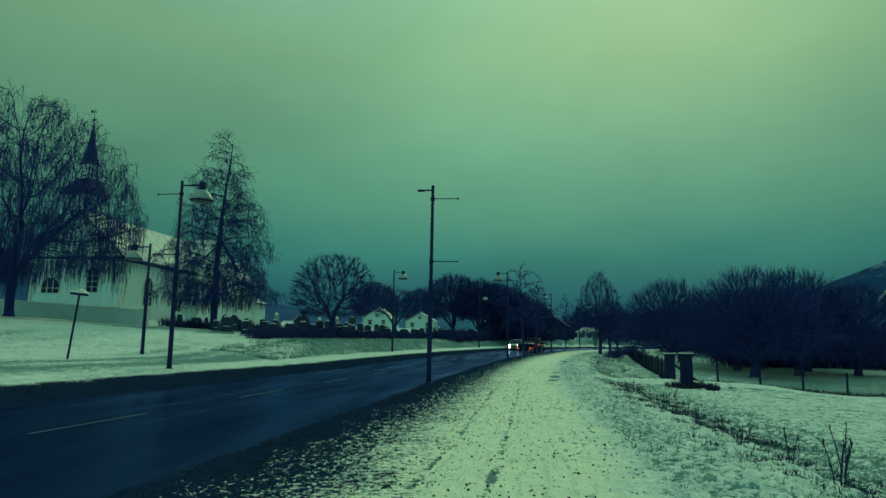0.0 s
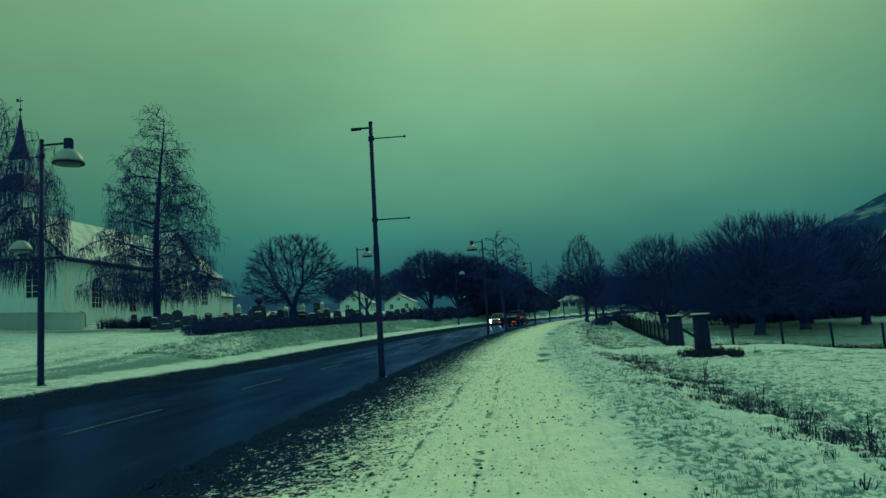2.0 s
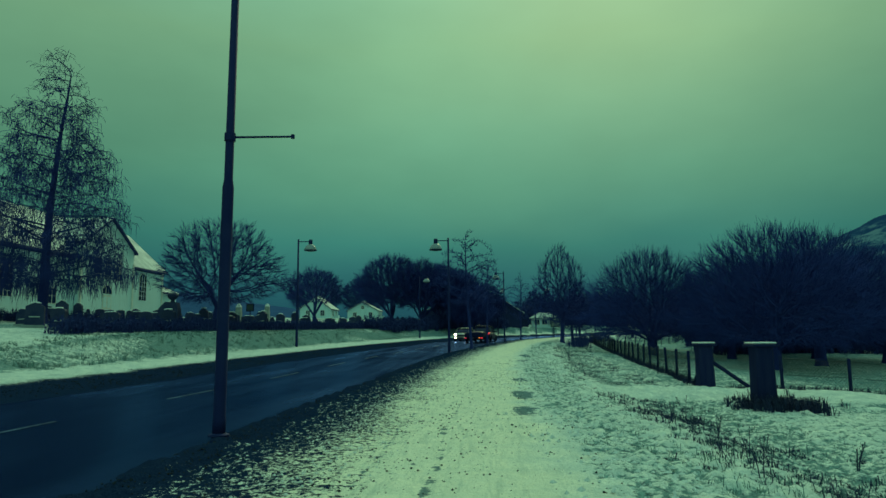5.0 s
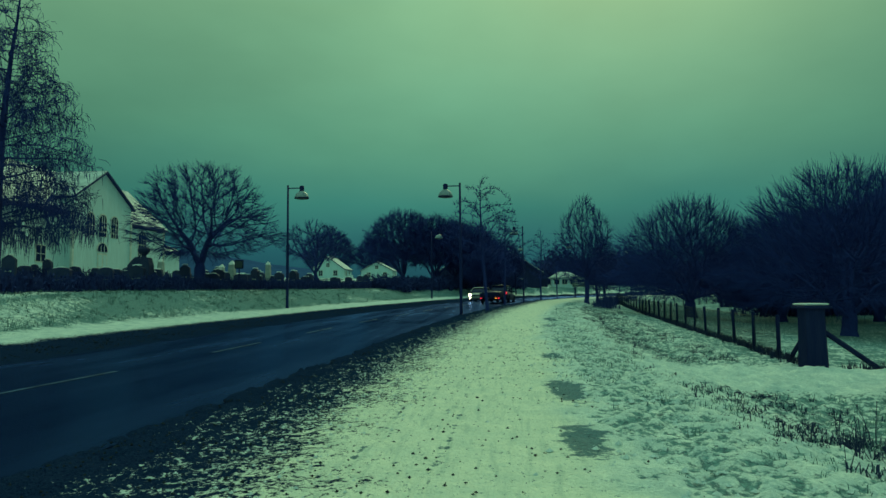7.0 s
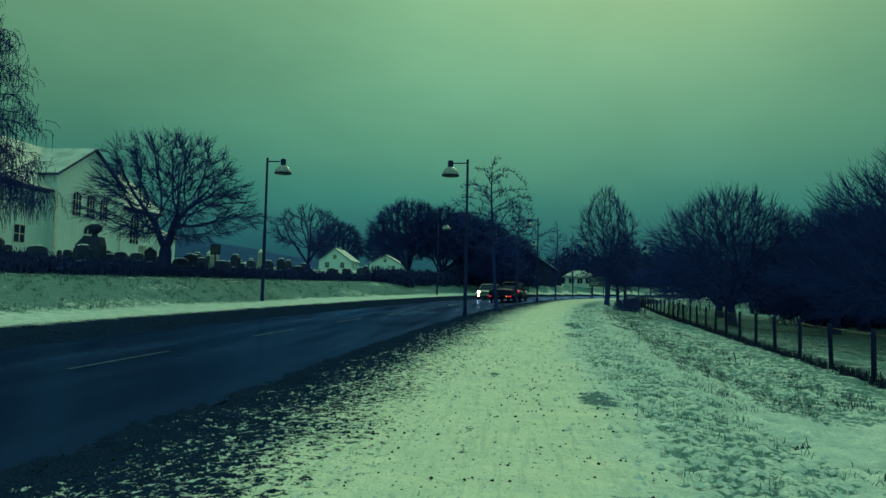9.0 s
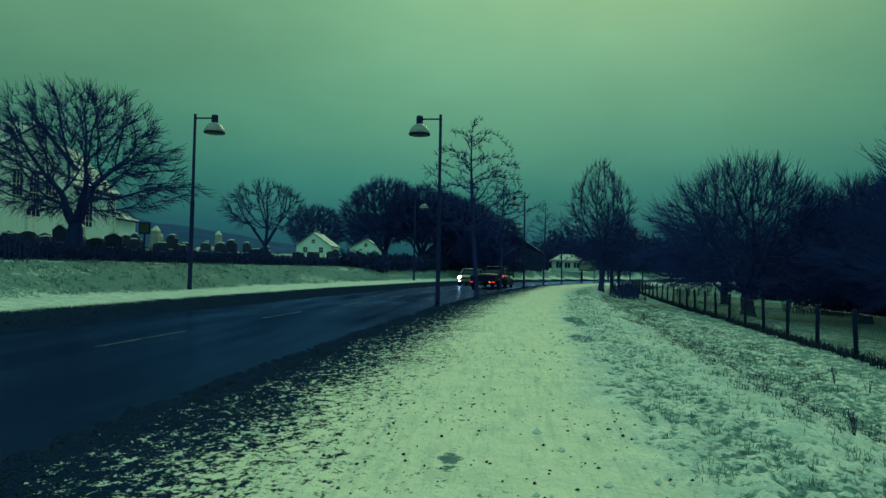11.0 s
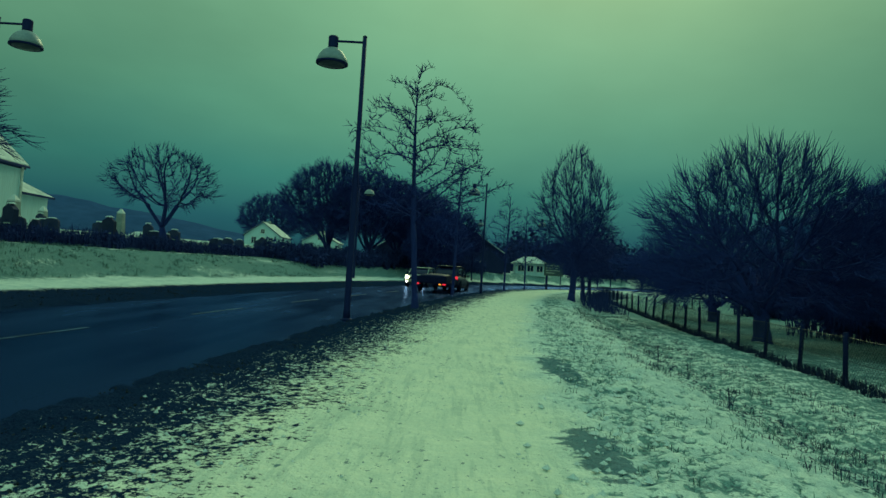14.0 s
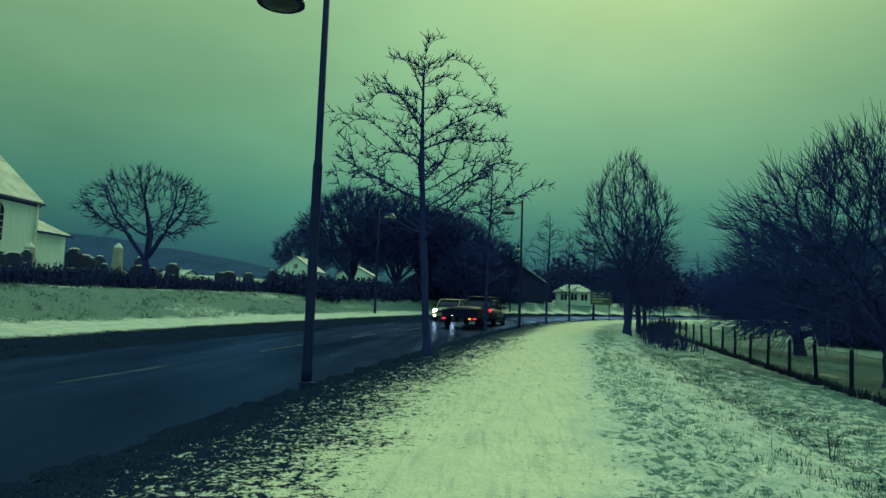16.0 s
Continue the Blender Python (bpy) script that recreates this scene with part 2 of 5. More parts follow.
    w = cover(math_node(nt, "ADD", math_node(nt, "MULTIPLY", wide(n_cross, 2.4), 0.6), math_node(nt, "MULTIPLY", wide(n_fine, 2.0), 0.4)), wear, 8.0)
    c = mix_node(nt, math_node(nt, "MULTIPLY", w, 0.85), c, mix_node(nt, wide(n_speck, 2.0), (0.012, 0.04, 0.09), (0.10, 0.22, 0.26)))
    # ploughed-up soil and slush along the road
    s = math_node(nt, "ADD", math_node(nt, "MULTIPLY", wide(n_fine, 3.0), 0.45), math_node(nt, "MULTIPLY", wide(n_speck, 3.4), 0.40))
    s = math_node(nt, "ADD", s, math_node(nt, "MULTIPLY", wide(n_clump, 2.2), 0.15))
    s = cover(s, soil, 6.0)
    c = mix_node(nt, s, c, mix_node(nt, wide(n_grit, 2.0), (0.004, 0.011, 0.042), (0.016, 0.036, 0.085)))
    link(nt, c, b.inputs["Base Color"])
    b.inputs["Roughness"].default_value = 0.8
    b.inputs["Specular IOR Level"].default_value = 0.0
    h = math_node(nt, "ADD", math_node(nt, "MULTIPLY", n_fine, 0.7), math_node(nt, "MULTIPLY", n_grit, 0.25))
    h = math_node(nt, "ADD", h, math_node(nt, "MULTIPLY", n_strip, 0.4))
    bump(nt, b, h, 0.75, 0.08)
    return m


def make_asphalt():
    m, nt, b = base_mat("wet_asphalt")
    v = coords(nt)
    streak = noise_node(nt, v, 0.9, 4, 0.6, (1.2, 0.12, 1))
    spot = noise_node(nt, v, 0.5, 4, 0.6)
    grain = noise_node(nt, v, 60, 2, 0.6)
    c = mix_node(nt, streak, (0.004, 0.012, 0.046), (0.009, 0.023, 0.078))
    c = mix_node(nt, 0.4, c, ramp_node(nt, grain, [(0.3, grey(0.4)), (0.7, grey(1))]), "MULTIPLY")
    link(nt, c, b.inputs["Base Color"])
    r = math_node(nt, "ADD", ramp_node(nt, streak, [(0.30, grey(0.10)), (0.75, grey(0.26))]), math_node(nt, "MULTIPLY", spot, 0.10))
    link(nt, r, b.inputs["Roughness"])
    b.inputs["Specular IOR Level"].default_value = 0.0
    bump(nt, b, math_node(nt, "ADD", grain, math_node(nt, "MULTIPLY", streak, 1.5)), 0.12, 0.01)
    film = nt.nodes.new("ShaderNodeBsdfGlossy")           # the dark blue-grey film of water
    film.inputs["Color"].default_value = (0.085, 0.165, 0.44, 1)
    link(nt, r, film.inputs["Roughness"])
    link(nt, b.inputs["Normal"].links[0].from_socket, film.inputs["Normal"])
    fres = nt.nodes.new("ShaderNodeFresnel")
    fres.inputs["IOR"].default_value = 1.33
    mx = nt.nodes.new("ShaderNodeMixShader")
    link(nt, fres.outputs[0], mx.inputs[0])
    link(nt, b.outputs[0], mx.inputs[1])
    link(nt, film.outputs[0], mx.inputs[2])
    link(nt, mx.outputs[0], nt.nodes["Material Output"].inputs["Surface"])
    return m


GROUND, ASPHALT = make_ground(), make_asphalt()


# ---- mesh helpers ----
class Mesh:
    """Collects vertices and faces for one part."""
    def __init__(self):
        self.v, self.f, self.smooth = [], [], False

    def add(self, verts, faces):
        o = len(self.v)
        self.v.extend(tuple(p) for p in verts)
        self.f.extend(tuple(i + o for i in f) for f in faces)
        return self

    def box(self, x0, y0, z0, x1, y1, z1, m=None, bevel=0.0):
        if bevel:
            b = min(bevel, (x1 - x0) / 2.01, (y1 - y0) / 2.01, (z1 - z0) / 2.01)
            rings = []
            for z, k in ((z0, b), (z0 + b, 0), (z1 - b, 0), (z1, b)):
                q = max(b - k, 0.0)
                xa, xb, ya, yb = x0 + k, x1 - k, y0 + k, y1 - k
                c = b * 0.9 if k == 0 else b * 0.3
                rings.append([(xa + c, ya, z), (xb - c, ya, z), (xb, ya + c, z), (xb, yb - c, z), (xb - c, yb, z), (xa + c, yb, z), (xa, yb - c, z), (xa, ya + c, z)])
            return self.rings(rings, m)
        p = [Vector(c) for c in ((x0, y0, z0), (x1, y0, z0), (x1, y1, z0), (x0, y1, z0), (x0, y0, z1), (x1, y0, z1), (x1, y1, z1), (x0, y1, z1))]
        if m:
            p = [m @ q for q in p]
        return self.add(p, [(0, 3, 2, 1), (4, 5, 6, 7), (0, 1, 5, 4), (1, 2, 6, 5), (2, 3, 7, 6), (3, 0, 4, 7)])

    def rings(self, rings, m=None, close=True):
        n = len(rings[0])
        pts = [Vector(p) for r in rings for p in r]
        if m:
            pts = [m @ q for q in pts]
        faces = []
        for i in range(len(rings) - 1):
            for j in range(n):
                k = (j + 1) % n
                faces.append((i * n + j, i * n + k, (i + 1) * n + k, (i + 1) * n + j))
        if close:
            faces.append(tuple(range(n - 1, -1, -1)))
            faces.append(tuple(range((len(rings) - 1) * n, len(rings) * n)))
        return self.add(pts, faces)

    def lathe(self, profile, n=20, m=None, close=True):
        """profile: (radius, z) from bottom to top."""
        return self.rings([[(r * math.cos(2 * math.pi * j / n), r * math.sin(2 * math.pi * j / n), z) for j in range(n)] for r, z in profile], m, close)

    def tube(self, pts, radii, n=5):
        pts = [Vector(p) for p in pts]
        up, rings = Vector((0.13, 0.31, 0.94)), []
        for i, p in enumerate(pts):
            d = pts[min(i + 1, len(pts) - 1)] - pts[max(i - 1, 0)]
            d = d.normalized() if d.length > 1e-6 else Vector((0, 0, 1))
            a = d.cross(up if abs(d.dot(up)) < 0.95 else Vector((1, 0, 0))).normalized()
            b = d.cross(a)
            rings.append([p + (a * math.cos(2 * math.pi * j / n) + b * math.sin(2 * math.pi * j / n)) * radii[i] for j in range(n)])
        return self.rings(rings)

    def prism(self, poly, m, depth):
        """poly in local x, z; pulled along local y from 0 to depth."""
        n = len(poly)
        pts = [m @ Vector((x, 0, z)) for x, z in poly] + [m @ Vector((x, depth, z)) for x, z in poly]
        faces = [tuple(range(n)), tuple(range(2 * n - 1, n - 1, -1))]
        faces += [(i, i + n, (i + 1) % n + n, (i + 1) % n) for i in range(n)]
        return self.add(pts, faces)

    def data(self, name):
        me = bpy.data.meshes.new(name)
        me.from_pydata(self.v, [], self.f)
        me.validate()
        if self.smooth:
            me.polygons.foreach_set("use_smooth", [True] * len(me.polygons))
        me.update()
        return me


def part(name, mb, material, parent=None, label="", m=None):
    me = mb.data(name) if isinstance(mb, Mesh) else mb
    if not me.materials:
        me.materials.append(material)
    ob = new(name, me)
    if m is not None:
        ob.matrix_basis = m
    if parent is not None:
        ob.parent = parent
    if label:
        ob["label"] = label
    return ob


def thing(name, m, label, category, group="", kind=""):
    ob = new(name)
    ob.empty_display_size = 0.2
    ob.matrix_basis = m
    return tagged(ob, label, category, group, kind)


# ---- the lie of the land ----
def smooth(a, b, x):
    t = min(max((x - a) / (b - a), 0.0), 1.0)
    return t * t * (3 - 2 * t)


def centre(y):
    """The road's middle line: straight, then swinging to the right."""
    k = min(y, 150.0)
    c = -7.15 + 0.00139 * max(k - 25, 0) ** 2 + 0.006 * max(k - 95, 0) ** 2
    return c + (max(y, 150.0) - 150.0) * 1.008


def heading(y):
    return math.atan(centre(y + 0.5) - centre(y - 0.5))


def across(x, y):
    """Distance to the right of the road's middle line."""
    return (x - centre(y)) * math.cos(heading(y))


def beside(u, y):
    """The plan point u metres to the right of the middle line."""
    return centre(y) + u / math.cos(heading(y))


def rise(y):
    return 0.0125 * max(min(y, 160.0) - 36.0, 0.0)


def land(x, y):
    """The height of the snow, without small relief."""
    u, z = across(x, y), rise(y)
    if u > 8.1:
        d = u - 8.1
        side = -0.04 * smooth(0, 1.6, d) - 0.33 * smooth(1.4, 3.6, d) - 0.15 * smooth(4, 9, d) - 0.45 * smooth(8, 16, d) * (1 - smooth(60, 110, y))
        drive = smooth(31.0, 32.6, y) * (1 - smooth(35.6, 37.0, y)) * (1 - smooth(8, 14, d))
        side = side * (1 - 0.35 * drive)
        far = smooth(60, 400, d)
        return z * (1 - smooth(2, 12, d) * 0.65) + side + far * 4
    if u > 4.9:
        return z
    if u > 3.4:
        return z - 0.05 * smooth(4.9, 3.6, u)
    if u > -3.4:
        return z - 0.09
    d = -3.4 - u
    low = 0.10 * smooth(0.0, 0.9, d) + 0.16 * smooth(0.8, 2.4, d)
    gentle = low + 0.055 * max(d - 2.2, 0)
    steep = low + 0.12 * smooth(2.2, 4.0, d) + 1.05 * smooth(3.6, 7.0, d) + 0.062 * max(d - 7.0, 0)
    k = smooth(30, 46, y)
    h = gentle * (1 - k) + steep * k
    return z * (1 - smooth(10, 30, d) * 0.5) + min(h, 5.0)


def axis(lo, hi, fine_lo, fine_hi, step, grow):
    vals, x, s = [], fine_lo, step
    while x < fine_hi:
        vals.append(x)
        x += step
    s = step
    while x < hi:
        vals.append(x)
        s *= grow
        x += s
    vals.append(hi)
    x, s = fine_lo, step
    while x > lo:
        s *= grow
        x -= s
        vals.append(max(x, lo))
    return sorted(set(vals))


# thawed icy patches in the footpath: x, y, half width, half length, strength
ICE = ((0.86, 27.2, 0.28, 0.9, 0.85), (1.02, 30.6, 0.30, 1.3, 0.95), (1.25, 35.8, 0.30, 0.9, 0.75), (-0.16, 37.9, 0.35, 0.3, 0.36), (1.65, 41.3, 0.5, 0.2, 0.5),
       (2.04, 47.5, 0.32, 1.1, 0.95), (2.45, 52.3, 0.32, 1.5, 1.0), (2.92, 56.7, 0.3, 0.6, 0.5), (3.28, 58.6, 0.26, 0.7, 0.65))


def build_ground():
    xs = axis(-2500, 2500, -4.4, 5.6, 0.062, 1.07)
    ys = axis(-120, 3500, 3.5, 60.0, 0.078, 1.05)
    nx = len(xs)
    verts, soil, grass, pack, wear = [], [], [], [], []
    for y in ys:
        for x in xs:
            u, z = across(x, y), land(x, y)
            n1 = noise.noise((x * 1.1, y * 1.1, 0))
            n2 = noise.noise((x * 4.3, y * 4.3, 3))
            n3 = noise.noise((x * 0.3, y * 0.3, 7))
            n4 = noise.noise((x * 8.5, y * 8.5, 11)) if -6 < x < 14 and -2 < y < 75 else 0.0
            edge = u + 0.35 * n1 + 0.25 * n3
            drive = smooth(32.0, 32.9, y) * (1 - smooth(35.4, 36.4, y)) * smooth(9.6, 10.8, u)
            p = smooth(4.6, 5.6, edge) * (1 - smooth(7.7, 8.6, edge))
            s = 0.0
            if u > 0:
                s = 0.72 * (1 - smooth(4.4, 7.2, edge)) + 0.32 * (1 - smooth(3.5, 4.4, edge))
                s = max(s, 0.34 * smooth(10.3, 10.9, edge) * (1 - smooth(11.2, 12.4, edge)) * (1 - drive))
            else:
                s = 1.15 * (1 - smooth(4.6, 5.9, -u + 0.25 * n1))
            g = 0.0
            if u > 8:
                g = (0.50 * smooth(7.9, 8.8, edge) - 0.14 * smooth(9.4, 9.9, edge) + 0.20 * smooth(10.3, 11.2, edge) - 0.12 * smooth(12.0, 13.5, edge)) * (1 - drive)
                g = (g + 0.2 * smooth(12.5, 14, u) * smooth(37.5, 39, y)) * (1 - 0.2 * smooth(20, 60, u))
            elif u < -5:
                g = (0.18 if y > 46 else 0.27) + (0.58 if y > 46 else 0.36) * smooth(6.6, 7.8, -u) - 0.28 * smooth(10.4, 11.0, -u) + 0.34 * noise.noise((u * 1.7, y * 0.11, 9))
            rough = 0.016 + 0.055 * smooth(7.9, 9.0, u) + 0.045 * (1 - smooth(4.0, 5.4, abs(u))) * (1 if abs(u) > 3.45 else 0) + 0.03 * smooth(5.5, 8, -u)
            if abs(u) > 3.42:
                z += rough * (n2 * 0.9 + n1 * 0.9 + n4 * 0.8) + 0.03 * n3 * smooth(5, 9, abs(u))
                if p > 0.3:        # two worn wheel ruts along the footpath
                    z -= 0.012 * (math.exp(-((u - 6.05 - 0.1 * n3) / 0.06) ** 2) + math.exp(-((u - 6.75 - 0.1 * n3) / 0.06) ** 2))
            verts.append((x, y, z))
            ice = 0.0
            if -2 < x < 5 and 24 < y < 64:
                for px, py, wx, wy, k in ICE:
                    dx, dy = (x - px) / wx, (y - py) / wy
                    if abs(dx) < 2.5 and abs(dy) < 2.5:
                        ice = max(ice, k * math.exp(-dx * dx - dy * dy))
            rut = math.exp(-((u - 6.05 - 0.1 * n3) / 0.06) ** 2) + math.exp(-((u - 6.75 - 0.1 * n3) / 0.06) ** 2)
            wear.append(min(ice + rut * (0.60 + 0.30 * n1) * (1 - 0.45 * smooth(18, 36, y)), 1.0))
            soil.append(s + 0.4 * n4 * smooth(0.05, 0.3, s)), grass.append(max(g - 0.45 * n4 * smooth(0.05, 0.3, g) - 0.2 * n2 * smooth(0.05, 0.3, g), 0.09 * p * (1.0 - 2.5 * n4))), pack.append(p)
    faces = [(j * nx + i, j * nx + i + 1, (j + 1) * nx + i + 1, (j + 1) * nx + i) for j in range(len(ys) - 1) for i in range(nx - 1)]
    me = bpy.data.meshes.new("ground")
    me.from_pydata(verts, [], faces)
    for name, vals in (("soil", soil), ("grass", grass), ("pack", pack), ("wear", wear)):
        me.attributes.new(name, "FLOAT", "POINT").data.foreach_set("value", vals)
    me.polygons.foreach_set("use_smooth", [True] * len(me.polygons))
    me.materials.append(GROUND)
    return tagged(new("ground", me), "thin snow over grass, footpath and soil", "ground", kind="structure")


ground = build_ground()


def build_road():
    mb = Mesh()
    us = [-3.55, -3.4, -2.5, -1.2, 0, 1.2, 2.5, 3.4, 3.55]
    ys = [-120 + 4 * i for i in range(30)] + [i * 1.0 for i in range(0, 240)]
    for y in ys:
        for u in us:
            crown = 0.02 * (1 - (u / 3.4) ** 2)
            mb.v.append((beside(u, y), y, rise(y) - (0.045 if abs(u) < 3.5 else 0.07) + crown))
    n = len(us)
    mb.f = [(j * n + i, j * n + i + 1, (j + 1) * n + i + 1, (j + 1) * n + i) for j in range(len(ys) - 1) for i in range(n - 1)]
    mb.smooth = True
    return tagged(part("road", mb, ASPHALT), "wet dark asphalt road with a glossy film of meltwater", "road", kind="structure")


road = build_road()

# ---- street lamps ----
def build_lamp(name, side, height, lamp=True, banners=False, label=""):
    """A slim steel post with one arm towards the road (side = -1 or 1 along x)."""
    t = thing(name, Matrix(), label, "street lamp", "street lamps")
    pole = Mesh()
    pole.smooth = True
    pole.lathe([(0.095, 0), (0.095, 0.25), (0.088, 0.27), (0.085, height * 0.5), (0.083, height * 0.505), (0.066, height * 0.52), (0.058, height)], 14)
    pole.lathe([(0.062, height), (0.06, height + 0.04), (0.03, height + 0.06)], 12)
    part("pole", pole, STEEL, t)
    part("base_collar", Mesh().lathe([(0.15, -0.05), (0.15, 0.03), (0.10, 0.05)], 14), STEEL, t)
    z = height - 0.13
    arm = Mesh()
    if lamp:
        arm.tube([(0, 0, z), (side * 0.85, 0, z)], [0.032, 0.032], 8)
        part("arm", arm, STEEL, t)
        part("ballast_box", Mesh().lathe([(0.10, z - 0.20), (0.135, z - 0.18), (0.135, z + 0.10), (0.11, z + 0.13)], 14, Matrix.Translation((side * 0.85, 0, 0))), STEEL, t)
        s = Mesh()
        s.smooth = True
        s.lathe([(0.40, z - 0.62), (0.425, z - 0.60), (0.41, z - 0.52), (0.355, z - 0.40), (0.27, z - 0.29), (0.16, z - 0.21), (0.10, z - 0.19)], 24, Matrix.Translation((side * 0.85, 0, 0)))
        shade = part("shade", s, SHADE, t, "pale enamelled bell-shaped shade")
        part("rim", Mesh().lathe([(0.415, z - 0.645), (0.435, z - 0.635), (0.435, z - 0.60), (0.415, z - 0.595)], 24, Matrix.Translation((side * 0.85, 0, 0))), STEEL, shade)
        part("lens", Mesh().lathe([(0.05, z - 0.70), (0.25, z - 0.675), (0.39, z - 0.63), (0.39, z - 0.62)], 20, Matrix.Translation((side * 0.85, 0, 0))), OPAL, shade)
    else:
        arm.tube([(0, 0, z), (side * 0.28, 0, z), (side * 0.30, 0, z - 0.01), (side * 0.58, 0, z - 0.01)], [0.03, 0.03, 0.045, 0.05], 8)
        part("arm", arm, STEEL, t, "bare lamp bracket")
    if banners:
        for zz in (height - 0.46, height - 2.85):
            b = Mesh()
            b.tube([(0, 0, zz), (-side * 0.98, 0, zz - 0.01)], [0.018, 0.016], 6)
            b.lathe([(0.03, -0.03), (0.03, 0.03)], 8, Matrix.Translation((-side * 0.98, 0, zz - 0.01)))
            b.lathe([(0.085, -0.06), (0.085, 0.06)], 12, Matrix.Translation((0, 0, zz)))
            part("banner_arm", b, STEEL, t)
    return t


def stand(x, y, sink=0.03, turn=0.0):
    return pose(x, y, land(x, y) - sink, 0, 0, turn)


lamp_a = build_lamp("street_lamp", -1, 7.33, False, True, "dark steel lamp post with bare bracket and banner arms")
lamp_a.matrix_basis = pose(-3.73, 24.54, -0.06, 0, 0.3, 0)
lamp_b = build_lamp("street_lamp", 1, 7.22, True, True, "dark street lamp with bell shade and banner arms")
lamp_b.matrix_basis = stand(-13.55, 24.0)
lamp_c = build_lamp("street_lamp", 1, 7.38, True, False, "dark street lamp with pale bell shade above snowy verge")
lamp_c.matrix_basis = stand(-12.48, 59.9)
lamp_d = build_lamp("street_lamp", -1, 7.62, True, False, "dark street lamp with pale bell shade beside the footpath")
lamp_d.matrix_basis = pose(-2.09, 59.49, 0.24, 0, 0, 0)
for y in (88.0, 114.0, 131.0):
    copy_thing(lamp_d, pose(beside(4.1, y), y, rise(y) - 0.08, 0, 0, -math.degrees(heading(y))))
for y in (94.0, 122.0):
    copy_thing(lamp_c, stand(beside(-6.6, y), y, 0.03, -math.degrees(heading(y))))
small = build_lamp("park_lamp", -1, 5.6, True, False, "shorter dark lamp post on the snowy verge")
small.matrix_basis = stand(-19.4, 31.7)

# ---- signs ----
def build_sign(name, x, y, h, w, hh, label, lean=0.0):
    t = thing(name, pose(x, y, land(x, y) - 0.05, 0, lean, 0), label, "sign")
    part("post", Mesh().lathe([(0.045, 0), (0.04, h)], 10), STEEL, t)
    b = part("board", Mesh().box(-w / 2, -0.06, h - hh, w / 2, 0.02, h, bevel=0.02), STEEL, t)
    return t, b


# ---- trees ----
class Tree:
    """Grows a bare crown into a cloud of light points; thick wood in one mesh, fine twigs in another."""
    def __init__(self, seed):
        self.r, self.g = random.Random(seed), np.random.default_rng(seed)
        self.wood, self.twigs, self.leaves, self.tips = Mesh(), Mesh(), Mesh(), []
        self.pos, self.parent = [], []

    def jitter(self, s):
        return Vector((self.r.gauss(0, s), self.r.gauss(0, s), self.r.gauss(0, s)))

    def stem(self, start, way, length, step, wobble=0.04, bend=(0, 0, 0)):
        """Adds a run of nodes from the node with index start (None: from the ground); gives their indices."""
        if start is None:
            self.pos.append(Vector((0, 0, -0.25)))
            self.parent.append(-1)
            start = 0
        ids, d = [start], Vector(way).normalized()
        for _ in range(max(int(round(length / step)), 1)):
            d = (d + self.jitter(wobble) + Vector(bend) * step).normalized()
            self.pos.append(self.pos[ids[-1]] + d * step)
            self.parent.append(ids[-1])
            ids.append(len(self.pos) - 1)
        return ids

    def cloud(self, n, profile, sides=(1.0, 1.0), bias=0.5, lumps=0.16, shift=(0.0, 0.0)):
        """Points in a crown whose radius follows profile, (height, radius) from low to high; wider to one side by sides."""
        zs, rs = [p[0] for p in profile], [p[1] for p in profile]
        out, most = [], max(rs)
        while len(out) < n:
            z = self.r.uniform(zs[0], zs[-1])
            rad = float(np.interp(z, zs, rs))
            if self.r.random() > (rad / most) ** 1.6 + 0.04:
                continue
            a = self.r.uniform(0, 2 * math.pi)
            rad *= 1 + lumps * 2.2 * noise.noise((2.2 * math.cos(a), 2.2 * math.sin(a), z * 0.8))
            q = rad * self.r.random() ** bias
            x = q * math.cos(a)
            f = (z - zs[0]) / (zs[-1] - zs[0])
            out.append((x * (sides[0] if x < 0 else sides[1]) + shift[0] * f, q * math.sin(a) + shift[1] * f, z))
        return np.array(out)

    def grow(self, light, step, reach, kill, up=0.1, rounds=90, wild=0.05, limit=7000):
        """Each light point draws the nearest node by one step; a point that is reached goes out."""
        pos = np.array([tuple(p) for p in self.pos])
        par = list(self.parent)
        kids = [0] * len(par)
        for p in par:
            if p >= 0:
                kids[p] += 1
        d = np.linalg.norm(light[:, None, :] - pos[None], axis=2)
        near, dist = d.argmin(1), d.min(1)
        for _ in range(rounds):
            act = dist < reach
            if not act.any() or len(par) > limit:
                break
            acc = np.zeros((len(pos), 3))
            v = light[act] - pos[near[act]]
            np.add.at(acc, near[act], v / (np.linalg.norm(v, axis=1)[:, None] + 1e-9))
            idx = [i for i in np.unique(near[act]) if kids[i] < 4]
            if not idx:
                break
            w = acc[idx]
            w = w / (np.linalg.norm(w, axis=1)[:, None] + 1e-9) + self.g.normal(0, wild, (len(idx), 3)) + np.array((0, 0, up))
            w /= np.linalg.norm(w, axis=1)[:, None]
            fresh = pos[idx] + w * step
            for i in idx:
                kids[i] += 1
                par.append(int(i))
                kids.append(0)
            o = len(pos)
            pos = np.vstack([pos, fresh])
            d = np.linalg.norm(light[:, None, :] - fresh[None], axis=2)
            better = d.min(1) < dist
            near = np.where(better, d.argmin(1) + o, near)
            dist = np.where(better, d.min(1), dist)
            keep = dist > kill
            light, near, dist = light[keep], near[keep], dist[keep]
            if len(light) == 0:
                break
        self.pos, self.parent = [Vector(p) for p in pos], par
        return self

